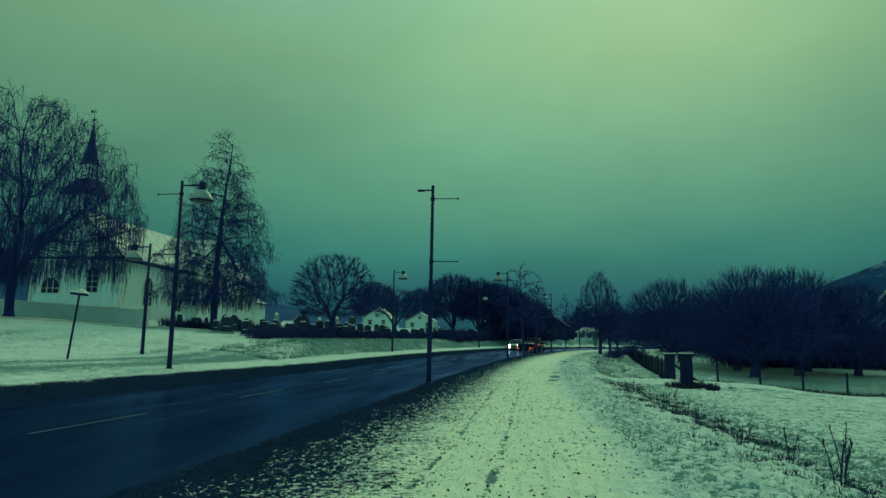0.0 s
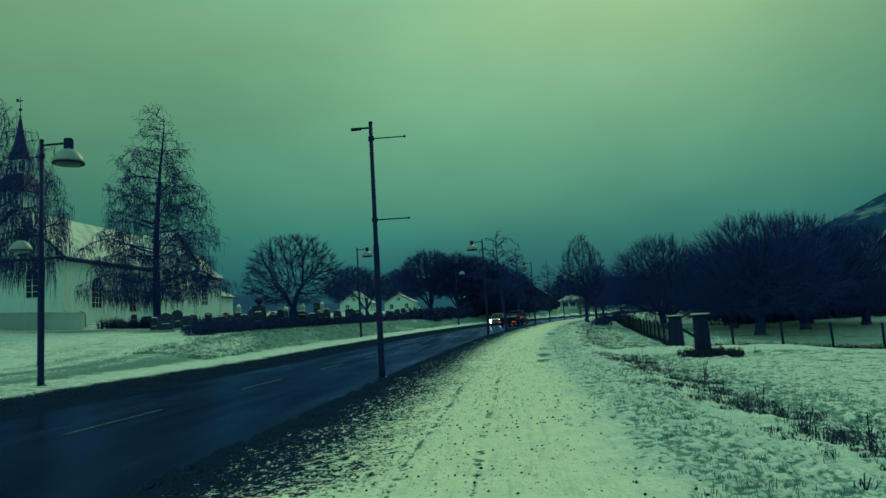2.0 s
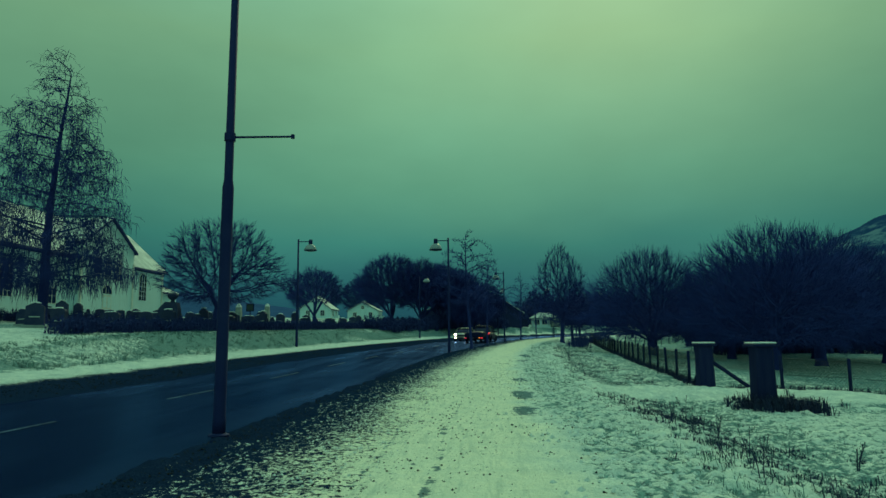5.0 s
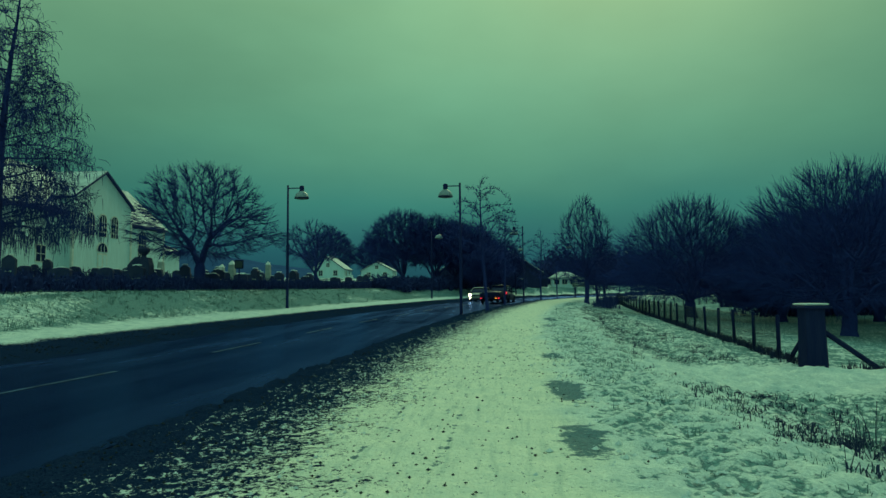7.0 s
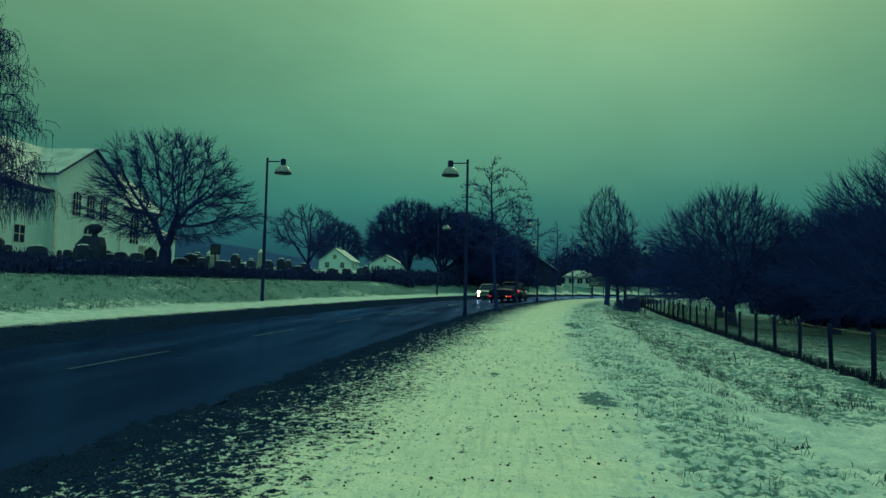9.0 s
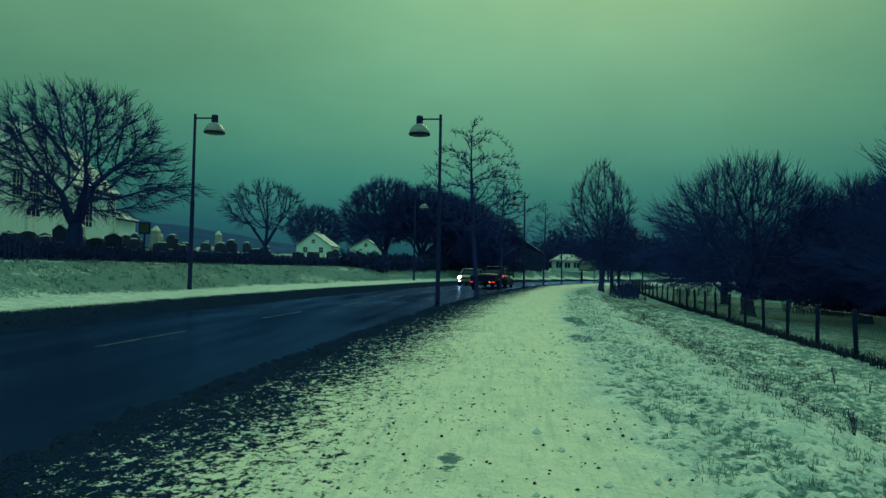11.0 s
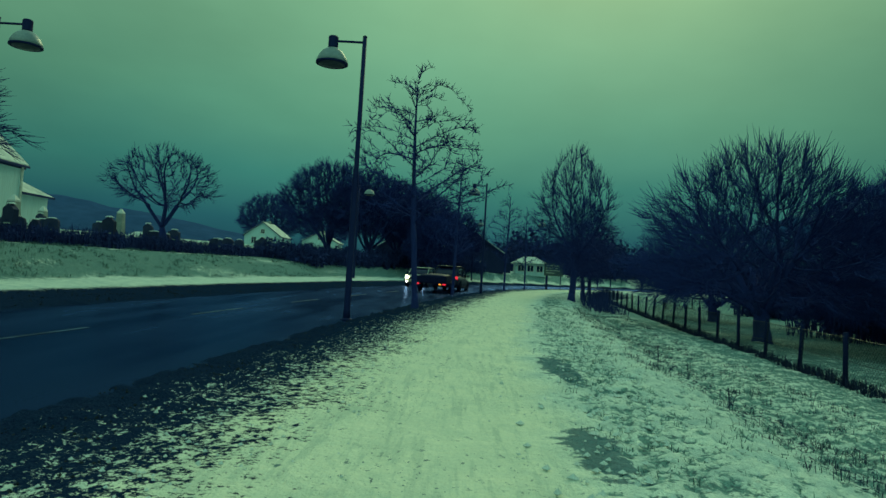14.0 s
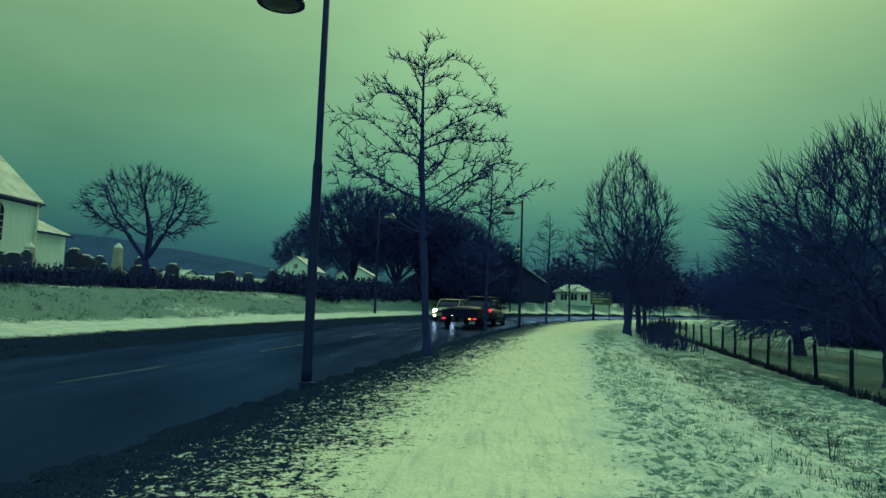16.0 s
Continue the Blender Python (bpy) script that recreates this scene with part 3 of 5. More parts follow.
    def flesh(self, rad, tip=0.014, twig=(2, 0.25, 0.55), up=0.3, out=0.2, fork=0.022, twig_rad=0.011, spread=0.8):
        """Turns the nodes into tapering tubes, as thick as the twigs that they carry, and sets twigs on the thin ones."""
        n = len(self.pos)
        kids, load = [[] for _ in range(n)], [0] * n
        for i in range(n - 1, -1, -1):
            load[i] = max(load[i], 1)
            p = self.parent[i]
            if p >= 0:
                kids[p].append(i)
                load[p] += load[i]
        e = math.log(max(load[0], 2)) / math.log(rad / tip)
        thick = [tip * v ** (1 / e) for v in load]
        mid = Vector((0, 0, 0))
        for p in self.pos:
            mid += p / n
        for i in range(n):
            kids[i].sort(key=lambda k: -load[k])
        heads = [(0, None)] + [(k, i) for i in range(n) for k in kids[i][1:]]
        for head, before in heads:
            chain, i = [], head
            while True:
                chain.append(i)
                if not kids[i]:
                    break
                i = kids[i][0]
            pts, radii = [self.pos[c] for c in chain], [thick[c] for c in chain]
            if before is not None:
                pts, radii = [self.pos[before]] + pts, [min(thick[before], thick[head] * 1.25)] + radii
            if len(pts) < 2:
                continue
            soft = [pts[0]] + [(pts[k - 1] + pts[k] * 2 + pts[k + 1]) / 4 for k in range(1, len(pts) - 1)] + [pts[-1]]
            r0 = radii[0]
            if r0 > fork:
                cut = next((k for k, v in enumerate(radii) if v < fork), len(radii) - 1)
                cut = max(cut, 1)
                self.wood.tube(soft[:cut + 1], radii[:cut + 1], 9 if r0 > 0.12 else 6 if r0 > 0.05 else 4)
                soft, radii = soft[cut:], radii[cut:]
            if len(soft) > 1:
                self.twigs.tube(soft, radii, 3)
        count, lo, hi = twig
        for i in range(1, n):
            if thick[i] > fork * 1.6 or self.pos[i].z < 0.6:
                continue
            if not kids[i]:
                self.tips.append(self.pos[i])
            d0 = (self.pos[i] - self.pos[self.parent[i]]).normalized()
            for _ in range(count if kids[i] else count + 1):
                ln = self.r.uniform(lo, hi)
                d = (d0 * 0.8 + self.jitter(spread * 0.6) + Vector((0, 0, up)) + (self.pos[i] - mid).normalized() * out).normalized()
                d2 = (d + self.jitter(0.2) + Vector((0, 0, up * 0.6))).normalized()
                a = self.pos[i]
                b = a + d * ln * 0.5
                self.twigs.tube([a, b, b + d2 * ln * 0.5], [twig_rad, twig_rad * 0.85, twig_rad * 0.5], 3)
                self.tips.append(b + d2 * ln * 0.4)
        self.wood.lathe([(rad * 1.65, -0.28), (rad * 1.32, 0.04), (rad * 1.1, 0.3), (rad * 0.98, 0.55)], 9)
        return self

    def leafage(self, count, size, spread):
        for _ in range(count):
            p = self.r.choice(self.tips) + self.jitter(spread)
            a, b = self.jitter(1).normalized() * size * self.r.uniform(0.6, 1.3), self.jitter(1).normalized() * size * self.r.uniform(0.4, 0.8)
            self.leaves.add([p - a, p + b * 0.7 + a * 0.1, p + a, p - b * 0.7], [(0, 1, 2, 3)])

    def curtains(self, height, hang, strands, skip=0.3):
        """Twigs that hang from the tips in bunches, longer low down."""
        for p in list(self.tips):
            g = min(max(p.z / height, 0.0), 1.0)
            if self.r.random() < skip + 0.25 * g:
                continue
            for _ in range(max(int(strands * (1.15 - 0.6 * g)), 1)):
                q = p + self.jitter(0.16)
                ln = hang * self.r.uniform(0.35, 1.1) * (1.15 - 0.75 * g)
                sway = self.jitter(0.07)
                self.twigs.tube([q, q + Vector((sway.x * 2, sway.y * 2, -0.15 * ln)), q + Vector((sway.x * 3, sway.y * 3, -0.6 * ln)), q + Vector((sway.x * 3.4, sway.y * 3.4, -ln))], [0.017, 0.016, 0.013, 0.007], 3)

    def build(self, name, m, label, group=""):
        t = thing(name, m, label, "tree", group)
        self.wood.smooth = True
        part("trunk", self.wood, BARK, t)
        part("crown", self.twigs, TWIG, t)
        if self.leaves.v:
            part("leaves", self.leaves, LEAF, t, "few dark withered leaves")
        return t


def fan_tree(seed, trunk, limbs, tilt, run, profile, points, sides=(1, 1), step=0.26, up=0.12, lean=(0, 0, 1), reach=2.2, kill=0.42, bias=0.45, shift=(0, 0)):
    """A short trunk that opens into a fan of limbs."""
    t = Tree(seed)
    foot = t.stem(None, lean, trunk + 0.25, step, 0.03)
    for k in range(limbs):
        a = 2 * math.pi * (k + t.r.uniform(-0.25, 0.25)) / limbs
        tl = radians(t.r.uniform(*tilt))
        start = foot[-1 - (k % 3)] if len(foot) > 4 else foot[-1]
        t.stem(start, (math.cos(a) * math.sin(tl), math.sin(a) * math.sin(tl), math.cos(tl)), run * t.r.uniform(0.8, 1.2), step, 0.07, (0, 0, 0.12))
    return t.grow(t.cloud(points, profile, sides, bias, shift=shift), step, reach, kill, up)


def leader_tree(seed, height, profile, points, sides=(1, 1), step=0.24, up=0.35, reach=2.4, kill=0.40, bias=0.42, lean=(0, 0, 1), lumps=0.2):
    """A straight leader with rising side limbs."""
    t = Tree(seed)
    t.stem(None, lean, height * 0.96 + 0.25, step, 0.018, (0, 0, 0.22))
    return t.grow(t.cloud(points, profile, sides, bias, lumps), step, reach, kill, up)


near_birch = leader_tree(11, 17.3, [(2.4, 3.2), (3.6, 4.5), (6.5, 4.3), (8.6, 3.5), (9.4, 3.7), (11.5, 3.0), (12.4, 2.8), (14.5, 1.9), (17.6, 0.7)], 1750, step=0.34, up=0.18, reach=3.6, kill=0.55, bias=0.40, lumps=0.24)
near_birch.flesh(0.30, 0.017, (3, 0.3, 0.8), -0.25, 0.3, twig_rad=0.015).curtains(17.5, 0.95, 3, 0.15)
near_birch.build("birch_tree", pose(-27.4, 55.3, land(-27.4, 55.3)), "tall bare weeping birch with hanging twigs in the churchyard", "churchyard birches")
wide_birch = fan_tree(12, 3.4, 5, (10, 38), 5.0, [(4.2, 7.5), (6.5, 9.4), (10.0, 9.2), (13.5, 7.8), (16.6, 5.6), (19.0, 2.2)], 2300, step=0.42, up=0.05, reach=5.0, kill=0.72, bias=0.42)
wide_birch.flesh(0.36, 0.016, (2, 0.4, 1.0), -0.2, 0.3, twig_rad=0.017).curtains(19.0, 2.2, 4, 0.12)
wide_birch.build("birch_tree", pose(-42.6, 50.0, land(-42.6, 50)), "broad weeping birch with long twig curtains before the church", "churchyard birches")

fan_tree(21, 1.6, 7, (14, 52), 1.7, [(2.0, 2.4), (2.9, 3.9), (4.2, 4.1), (5.5, 3.7), (6.8, 2.7), (7.6, 1.3)], 1500, (0.93, 1.14), step=0.22, kill=0.34, bias=0.40, up=0.06).flesh(0.34, 0.012, (4, 0.25, 0.85), 0.10, 1.1, twig_rad=0.012, spread=0.6).build(
    "churchyard_tree", pose(-18.67, 61.5, land(-18.67, 61.5)), "round-crowned bare tree behind the gravestones", "churchyard trees")
fan_tree(22, 1.3, 4, (10, 40), 1.6, [(2.4, 1.6), (3.2, 2.7), (4.3, 3.0), (5.2, 2.5), (5.9, 1.2)], 620, (1.15, 0.85), step=0.22, kill=0.36, bias=0.36, lean=(-0.12, 0, 1), up=0.06).flesh(0.22, 0.013, (4, 0.2, 0.65), 0.15, 1.0, twig_rad=0.012, spread=0.6).build(
    "churchyard_tree", pose(-16.2, 80.0, land(-16.2, 80.0)), "smaller bare tree with forked stems on the bank", "churchyard trees")

# dense domed trees in the gardens beyond the churchyard
dense = fan_tree(31, 1.6, 8, (12, 50), 2.6, [(3.4, 3.6), (4.6, 5.0), (6.2, 5.2), (7.8, 4.5), (9.3, 2.8), (10.2, 1.0)], 1900, step=0.3, reach=3.2, kill=0.44, bias=0.40)
dense.flesh(0.34, 0.024, (4, 0.5, 1.3), 0.15, 1.0, fork=0.035, twig_rad=0.026)
bush_a = dense.build("garden_tree", pose(-13.2, 113, land(-13.2, 113) - 0.1), "dense round dark tree in a garden", "garden trees")
for x, y, s, r in ((-8.5, 112, 0.94, 70), (-3.6, 116, 0.86, 160), (0.2, 121, 0.74, 20), (-6.5, 121, 0.95, 300), (-1.5, 110, 0.62, 250), (-62, 262, 1.9, 40), (-44, 265, 1.7, 140)):
    copy_thing(bush_a, pose(x, y, land(x, y) - 0.1, 0, 0, r)).scale = (s, s, s)

# young trees along the verge
young = leader_tree(41, 9.1, [(3.2, 1.7), (4.2, 2.7), (5.4, 3.0), (6.6, 2.3), (7.8, 1.5), (9.1, 0.5)], 560, (0.92, 1.1), up=0.42, reach=2.6, kill=0.42, bias=0.45, lean=(-0.03, 0, 1), lumps=0.3)
young.flesh(0.115, 0.011, (4, 0.10, 0.36), 0.3, 0.5, twig_rad=0.013, spread=1.1)
young.leafage(2200, 0.035, 0.04)
young_tree = young.build("verge_tree", pose(-0.70, 66.4, rise(66.4) - 0.05, 0, -2.6, 0), "young bare verge tree with few withered leaves", "verge trees")
slim = leader_tree(42, 8.7, [(2.4, 1.0), (4.0, 1.8), (5.6, 1.7), (7.2, 1.1), (8.7, 0.3)], 190, up=0.5, kill=0.45, step=0.26, lumps=0.3)
slim.flesh(0.09, 0.016, (3, 0.2, 0.5), 0.4, 0.1, twig_rad=0.012)
thin_tree = slim.build("verge_tree", pose(0.6, 82.8, rise(82.8) - 0.05, 0, 0, 30), "slender young bare tree on the road verge", "verge trees")
for y, u, s, r in ((98, 4.4, 0.95, 80), (106, 4.4, 0.9, 200), (121, 4.4, 1.0, 310), (127, 4.4, 0.9, 10), (138, 4.4, 1.0, 140)):
    copy_thing(thin_tree, pose(beside(u, y), y, rise(y) - 0.05, 0, 0, r)).scale = (s, s, s)

# upright tree at the footpath's edge, with thinner ones behind
upright = fan_tree(51, 2.4, 7, (6, 30), 3.6, [(1.9, 1.6), (3.2, 2.7), (5.0, 2.9), (7.0, 2.5), (8.8, 1.6), (10.2, 0.6)], 1200, step=0.25, reach=2.4, kill=0.36, up=0.35)
upright.flesh(0.22, 0.011, (4, 0.3, 0.9), 0.45, 0.6, twig_rad=0.012, spread=0.6)
path_tree = upright.build("path_tree", pose(8.5, 86.4, land(8.5, 86.4) - 0.05), "bare upright tree with fine twigs beside the footpath", "path trees")
for x, y, s, r in ((10.4, 92.5, 0.75, 90), (12.2, 99, 0.7, 200)):
    copy_thing(path_tree, pose(x, y, land(x, y) - 0.05, 0, 0, r)).scale = (s, s, s)

# orchard trees with wide tangled crowns of upright shoots
orchard = fan_tree(61, 1.5, 8, (25, 72), 2.2, [(1.6, 4.2), (2.8, 5.3), (4.4, 5.2), (6.0, 4.4), (7.4, 2.8), (8.2, 1.2)], 3000, step=0.24, reach=2.8, kill=0.32, bias=0.42, up=0.08)
orchard.flesh(0.34, 0.010, (3, 0.35, 1.25), 0.35, 1.1, twig_rad=0.011, spread=0.55)
tree_b = orchard.build("orchard_tree", pose(13.9, 70.5, land(13.9, 70.5) - 0.05), "old bare orchard tree with a wide tangled crown", "orchard trees")
for x, y, s, r in ((17.2, 55.5, 1.0, 130), (22.5, 61.0, 1.05, 250), (24.5, 76, 1.0, 40), (31, 84, 1.0, 170), (18.5, 88, 0.9, 300), (28.5, 64, 0.95, 75), (27.0, 71, 1.0, 310), (20.5, 71.5, 0.95, 95)):
    copy_thing(tree_b, pose(x, y, land(x, y) - 0.05, 0, 0, r)).scale = (s, s, s)


# ---- hedges and far woods ----
def twig_mass(name, spots, label, category, seed, density=55, kind="stuff", leaf=0.16):
    """A dense mass of fine upright twigs and dark leaves over a run of plan spots (x, y, radius, height)."""
    r = random.Random(seed)
    mb = Mesh()
    for x, y, rad, h in spots:
        for _ in range(int(density * rad * rad)):
            a, q = r.uniform(0, 6.283), rad * math.sqrt(r.random())
            px, py = x + q * math.cos(a), y + q * math.sin(a)
            z0 = land(px, py) - 0.05
            top = h * (1 - 0.30 * (q / rad) ** 2) * r.uniform(0.65, 1.08)
            lean = Vector((r.gauss(0, 0.16), r.gauss(0, 0.16), 0)) * top
            w = 0.012 + 0.012 * r.random() + h * 0.003
            b, m1, tp = Vector((px, py, z0)), Vector((px, py, z0 + top * 0.55)) + lean * 0.5, Vector((px, py, z0 + top)) + lean
            s = Vector((r.gauss(0, 1), r.gauss(0, 1), 0)).normalized() * w
            mb.add([b - s, b + s, m1 + s, m1 - s, tp], [(0, 1, 2, 3), (3, 2, 4)])
            for _ in range(3):
                c = b.lerp(tp, r.uniform(0.15, 0.85)) + Vector((r.gauss(0, 0.12), r.gauss(0, 0.12), 0))
                d1 = Vector((r.gauss(0, 1), r.gauss(0, 1), r.gauss(0, 1))).normalized() * leaf * r.uniform(0.5, 1.3)
                d2 = Vector((r.gauss(0, 1), r.gauss(0, 1), r.gauss(0, 1))).normalized() * leaf * r.uniform(0.4, 0.9)
                mb.add([c - d1, c + d2, c + d1, c - d2], [(0, 1, 2, 3)])
    return tagged(part(name, mb, HEDGE), label, category, kind=kind)


rr = random.Random(5)
# clipped hedge along the top of the bank, then the taller black hedge of the gardens
twig_mass("bank_hedge", [(beside(-11.9 + rr.uniform(-0.15, 0.15), y), y, 0.75, 0.85 + 0.25 * rr.random()) for y in np.arange(44, 92, 0.8)], "low dark clipped hedge along the churchyard bank", "hedge", 1, 150, leaf=0.08)
twig_mass("garden_hedge", [(beside(-10.6 + rr.uniform(-0.4, 0.4), y), y, 1.5, (1.3 if y < 110 else 2.0) + rr.random() * 0.7) for y in np.arange(90, 132, 1.1)], "tall black garden hedge along the road", "hedge", 2, 60)
twig_mass("yard_hedge", [(x, 57.6 + rr.uniform(-0.2, 0.2), 0.8, 1.0 + 0.3 * rr.random()) for x in np.arange(-33, -17.5, 0.8)], "dark low hedge beside the churchyard wall", "hedge", 3, 110, leaf=0.09)
twig_mass("orchard_thicket", [(rr.uniform(27, 62), rr.uniform(84, 108), 2.6, rr.uniform(4.0, 6.0)) for _ in range(60)], "dense dark thicket behind the orchard", "thicket", 4, 22, leaf=0.3)
twig_mass("orchard_hedge", [(x, 80 + rr.uniform(-2, 2), 2.0, rr.uniform(3.2, 4.6)) for x in np.arange(22, 66, 1.6)], "dark unclipped hedge across the orchard", "hedge", 6, 30, leaf=0.24)
twig_mass("far_wood", [(rr.uniform(12, 170), rr.uniform(160, 210), 5.0, rr.uniform(6, 10)) for _ in range(90)], "dark belt of far trees beyond the fields", "woodland", 7, 8, leaf=0.6)
twig_mass("fence_scrub", [(beside(11.9 + rr.uniform(-0.3, 0.6), y), y, 0.9, rr.uniform(0.7, 1.5)) for y in np.arange(78, 112, 1.0)], "dark leafless scrub along the orchard fence", "scrub", 8, 34, leaf=0.03)


# ---- hills ----
def ridge(name, x0, x1, y0, depth, height, material, label, seed, nx=90, ny=24):
    mb = Mesh()
    mb.smooth = True
    for j in range(ny + 1):
        for i in range(nx + 1):
            x, g = x0 + (x1 - x0) * i / nx, j / ny
            h = height((x - x0) / (x1 - x0)) * smooth(0, 1, g)
            h *= 1 + 0.16 * noise.noise((x * 0.006, j * 0.15, seed)) + 0.05 * noise.noise((x * 0.03, j * 0.6, seed))
            mb.v.append((x, y0 + depth * g, h + rise(y0)))
    mb.f = [(j * (nx + 1) + i, j * (nx + 1) + i + 1, (j + 1) * (nx + 1) + i + 1, (j + 1) * (nx + 1) + i) for j in range(ny) for i in range(nx)]
    return tagged(part(name, mb, material), label, "hill", kind="structure")


ridge("backdrop_hill", 200, 1000, 430, 380, lambda f: 12 + 330 * f ** 0.9, HILL, "steep wooded hillside with snow patches", 3)
# no fog in the air: this ridge carries its haze as colour
ridge("backdrop_ridge", -1700, -250, 900, 500, lambda f: 170 * (1 - f) ** 0.6 + 15, HAZE, "far mountain slope with haze in its blue colour", 9)

# ---- church ----
def arch(w, h, rise_by, n=6):
    """Outline of an arched opening, foot centred on the origin."""
    pts = [(-w / 2, 0), (w / 2, 0), (w / 2, h - rise_by)]
    pts += [(w / 2 * math.cos(a), h - rise_by + rise_by * math.sin(a)) for a in [math.pi * k / (2 * n) for k in range(1, 2 * n)]]
    pts += [(-w / 2, h - rise_by)]
    return pts


def window_part(parent, m, w, h, top=0.5, cols=2, rows=4, frame_mat=None, name="window"):
    """A window whose outer face looks along local -y: white casing, dark panes, glazing bars."""
    frame_mat = frame_mat or WHITE_TRIM
    casing = part(name, Mesh().prism(arch(w + 0.28, h + 0.2, top + 0.08) if top else [(-w / 2 - 0.13, -0.1), (w / 2 + 0.13, -0.1), (w / 2 + 0.13, h + 0.13), (-w / 2 - 0.13, h + 0.13)], m @ Matrix.Translation((0, -0.06, 0)), 0.12), frame_mat, parent)
    outline = arch(w, h, top) if top else [(-w / 2, 0), (w / 2, 0), (w / 2, h), (-w / 2, h)]
    part("pane", Mesh().prism(outline, m @ Matrix.Translation((0, -0.075, 0.02)), 0.05), PANE, casing)
    for k in range(1, cols):
        x = -w / 2 + w * k / cols
        part("glazing_bar", Mesh().box(x - 0.045, -0.10, 0.02, x + 0.045, -0.07, h - top * 0.25, m), frame_mat, casing)
    for k in range(1, rows):
        z = (h - top * 0.6) * k / rows
        part("glazing_bar", Mesh().box(-w / 2 + 0.02, -0.104, z - 0.03, w / 2 - 0.02, -0.074, z + 0.03, m), frame_mat, casing)
    return casing


def gable_roof(parent, y0, y1, xc, half, eave, ridge_z, over=0.5, thick=0.22, turn=None, snow=ROOF_SNOW, trim=SLATE):
    """Two sloping slabs with a snow sheet on each, ridge along local y."""
    base = turn or Matrix()
    k = (ridge_z - eave) / half
    for s in (-1, 1):
        xe, ze = xc + s * (half + over), eave - k * over
        slab, sheet = Mesh(), Mesh()
        for mb, lift, t, inset in ((slab, 0.0, thick, 0.0), (sheet, thick + 0.004, 0.10, 0.10)):
            a = [(xc, y0 - over + inset, ridge_z + lift), (xe - s * inset, y0 - over + inset, ze + lift + k * inset), (xe - s * inset, y1 + over - inset, ze + lift + k * inset), (xc, y1 + over - inset, ridge_z + lift)]
            pts = [base @ Vector(p) for p in a] + [base @ (Vector(p) + Vector((0, 0, t))) for p in a]
            mb.add(pts, [(0, 1, 2, 3), (7, 6, 5, 4), (0, 4, 5, 1), (1, 5, 6, 2), (2, 6, 7, 3), (3, 7, 4, 0)])
        r = part("roof", slab, trim, parent)
        part("roof_snow", sheet, snow, r, "uneven snow on the roof")


def gable_wall(parent, y0, y1, xc, half, foot, eave, ridge_z, material, turn=None):
    m = turn or Matrix()
    mb = Mesh()
    mb.prism([(xc - half, foot), (xc + half, foot), (xc + half, eave), (xc, ridge_z), (xc - half, eave)], m @ Matrix.Translation((0, y0, 0)), y1 - y0)
    return part("wall", mb, material, parent)


CH = Vector((-57.5, 99.0, 3.0))
church = thing("church", Matrix.Translation(CH), "white wooden church with snowy roofs and a dark spire", "church")
o = Matrix.Translation(-CH)
gable_wall(church, 78.0, 119.5, -57.5, 6.2, 1.5, 12.0, 17.7, WHITE_WOOD, o)
gable_roof(church, 78.0, 119.5, -57.5, 6.2, 12.0, 17.7, 0.55, turn=o)
# arm towards the road, gable to the east
east = o @ Matrix.Translation((-57.5, 102.7, 0)) @ Matrix.Rotation(radians(-90), 4, "Z")
arm = east @ Matrix.Rotation(radians(180), 4, "Z")
gable_wall(church, -6.9, 0.2, 0, 6.35, 1.5, 13.7, 17.6, WHITE_WOOD, arm)
gable_roof(church, -6.9, 0.2, 0, 6.35, 13.7, 17.6, 0.45, turn=arm)
# plinth and corner boards
for x0, y0, x1, y1 in ((-51.28, 77.9, -51.18, 96.2), (-51.28, 109.1, -51.18, 119.6), (-63.8, 77.85, -51.2, 77.95), (-50.58, 96.3, -50.48, 109.1)):
    part("plinth", Mesh().box(x0, y0, 1.5, x1, y1, 4.1, o), WHITE_WASH, church)
for x, y in ((-51.3, 78.0), (-51.3, 119.4), (-50.6, 96.4), (-50.6, 109.0), (-63.7, 78.0)):
    part("corner_board", Mesh().box(x - 0.14, y - 0.16, 2.0, x + 0.14, y + 0.16, 12.0, o), WHITE_TRIM, church)
part("eave_board", Mesh().box(-51.42, 77.5, 11.35, -51.2, 96.2, 11.75, o), SLATE, church)
part("eave_board", Mesh().box(-51.42, 109.2, 11.35, -51.2, 120.0, 11.75, o), SLATE, church)
part("eave_board", Mesh().box(-64.0, 77.72, 11.6, -51.0, 77.96, 11.85, o), SLATE, church)


def facing_east(x, y, z):
    return o @ Matrix.Translation((x, y, z)) @ Matrix.Rotation(radians(90), 4, "Z")


window_part(church, facing_east(-51.3, 84.0, 6.0), 1.9, 3.7, 0.9, 3, 5)
window_part(church, facing_east(-51.3, 91.9, 5.6), 1.5, 1.8, 0, 2, 2)
window_part(church, facing_east(-51.3, 113.3, 7.0), 2.0, 4.0, 0.9, 3, 5)
for yy in (99.9, 102.5, 105.1):
    window_part(church, facing_east(-50.6, yy, 9.3), 1.45, 2.8, 0.6, 3, 4)
window_part(church, facing_east(-50.6, 102.5, 7.35), 2.1, 1.1, 0.9, 3, 1, name="fanlight")
dm = facing_east(-50.6, 102.5, 4.0)
door = part("door", Mesh().box(-1.05, -0.07, 0, 1.05, 0.05, 3.2, dm), WHITE_TRIM, church, "white panelled double door")
for xx in (-0.52, 0.52):
    for z0, z1 in ((0.25, 1.3), (1.5, 2.95)):
        part("panel", Mesh().box(xx - 0.36, -0.10, z0, xx + 0.36, -0.06, z1, dm), WHITE_WOOD, door)
south = o @ Matrix.Translation((-61.0, 78.0, 0))
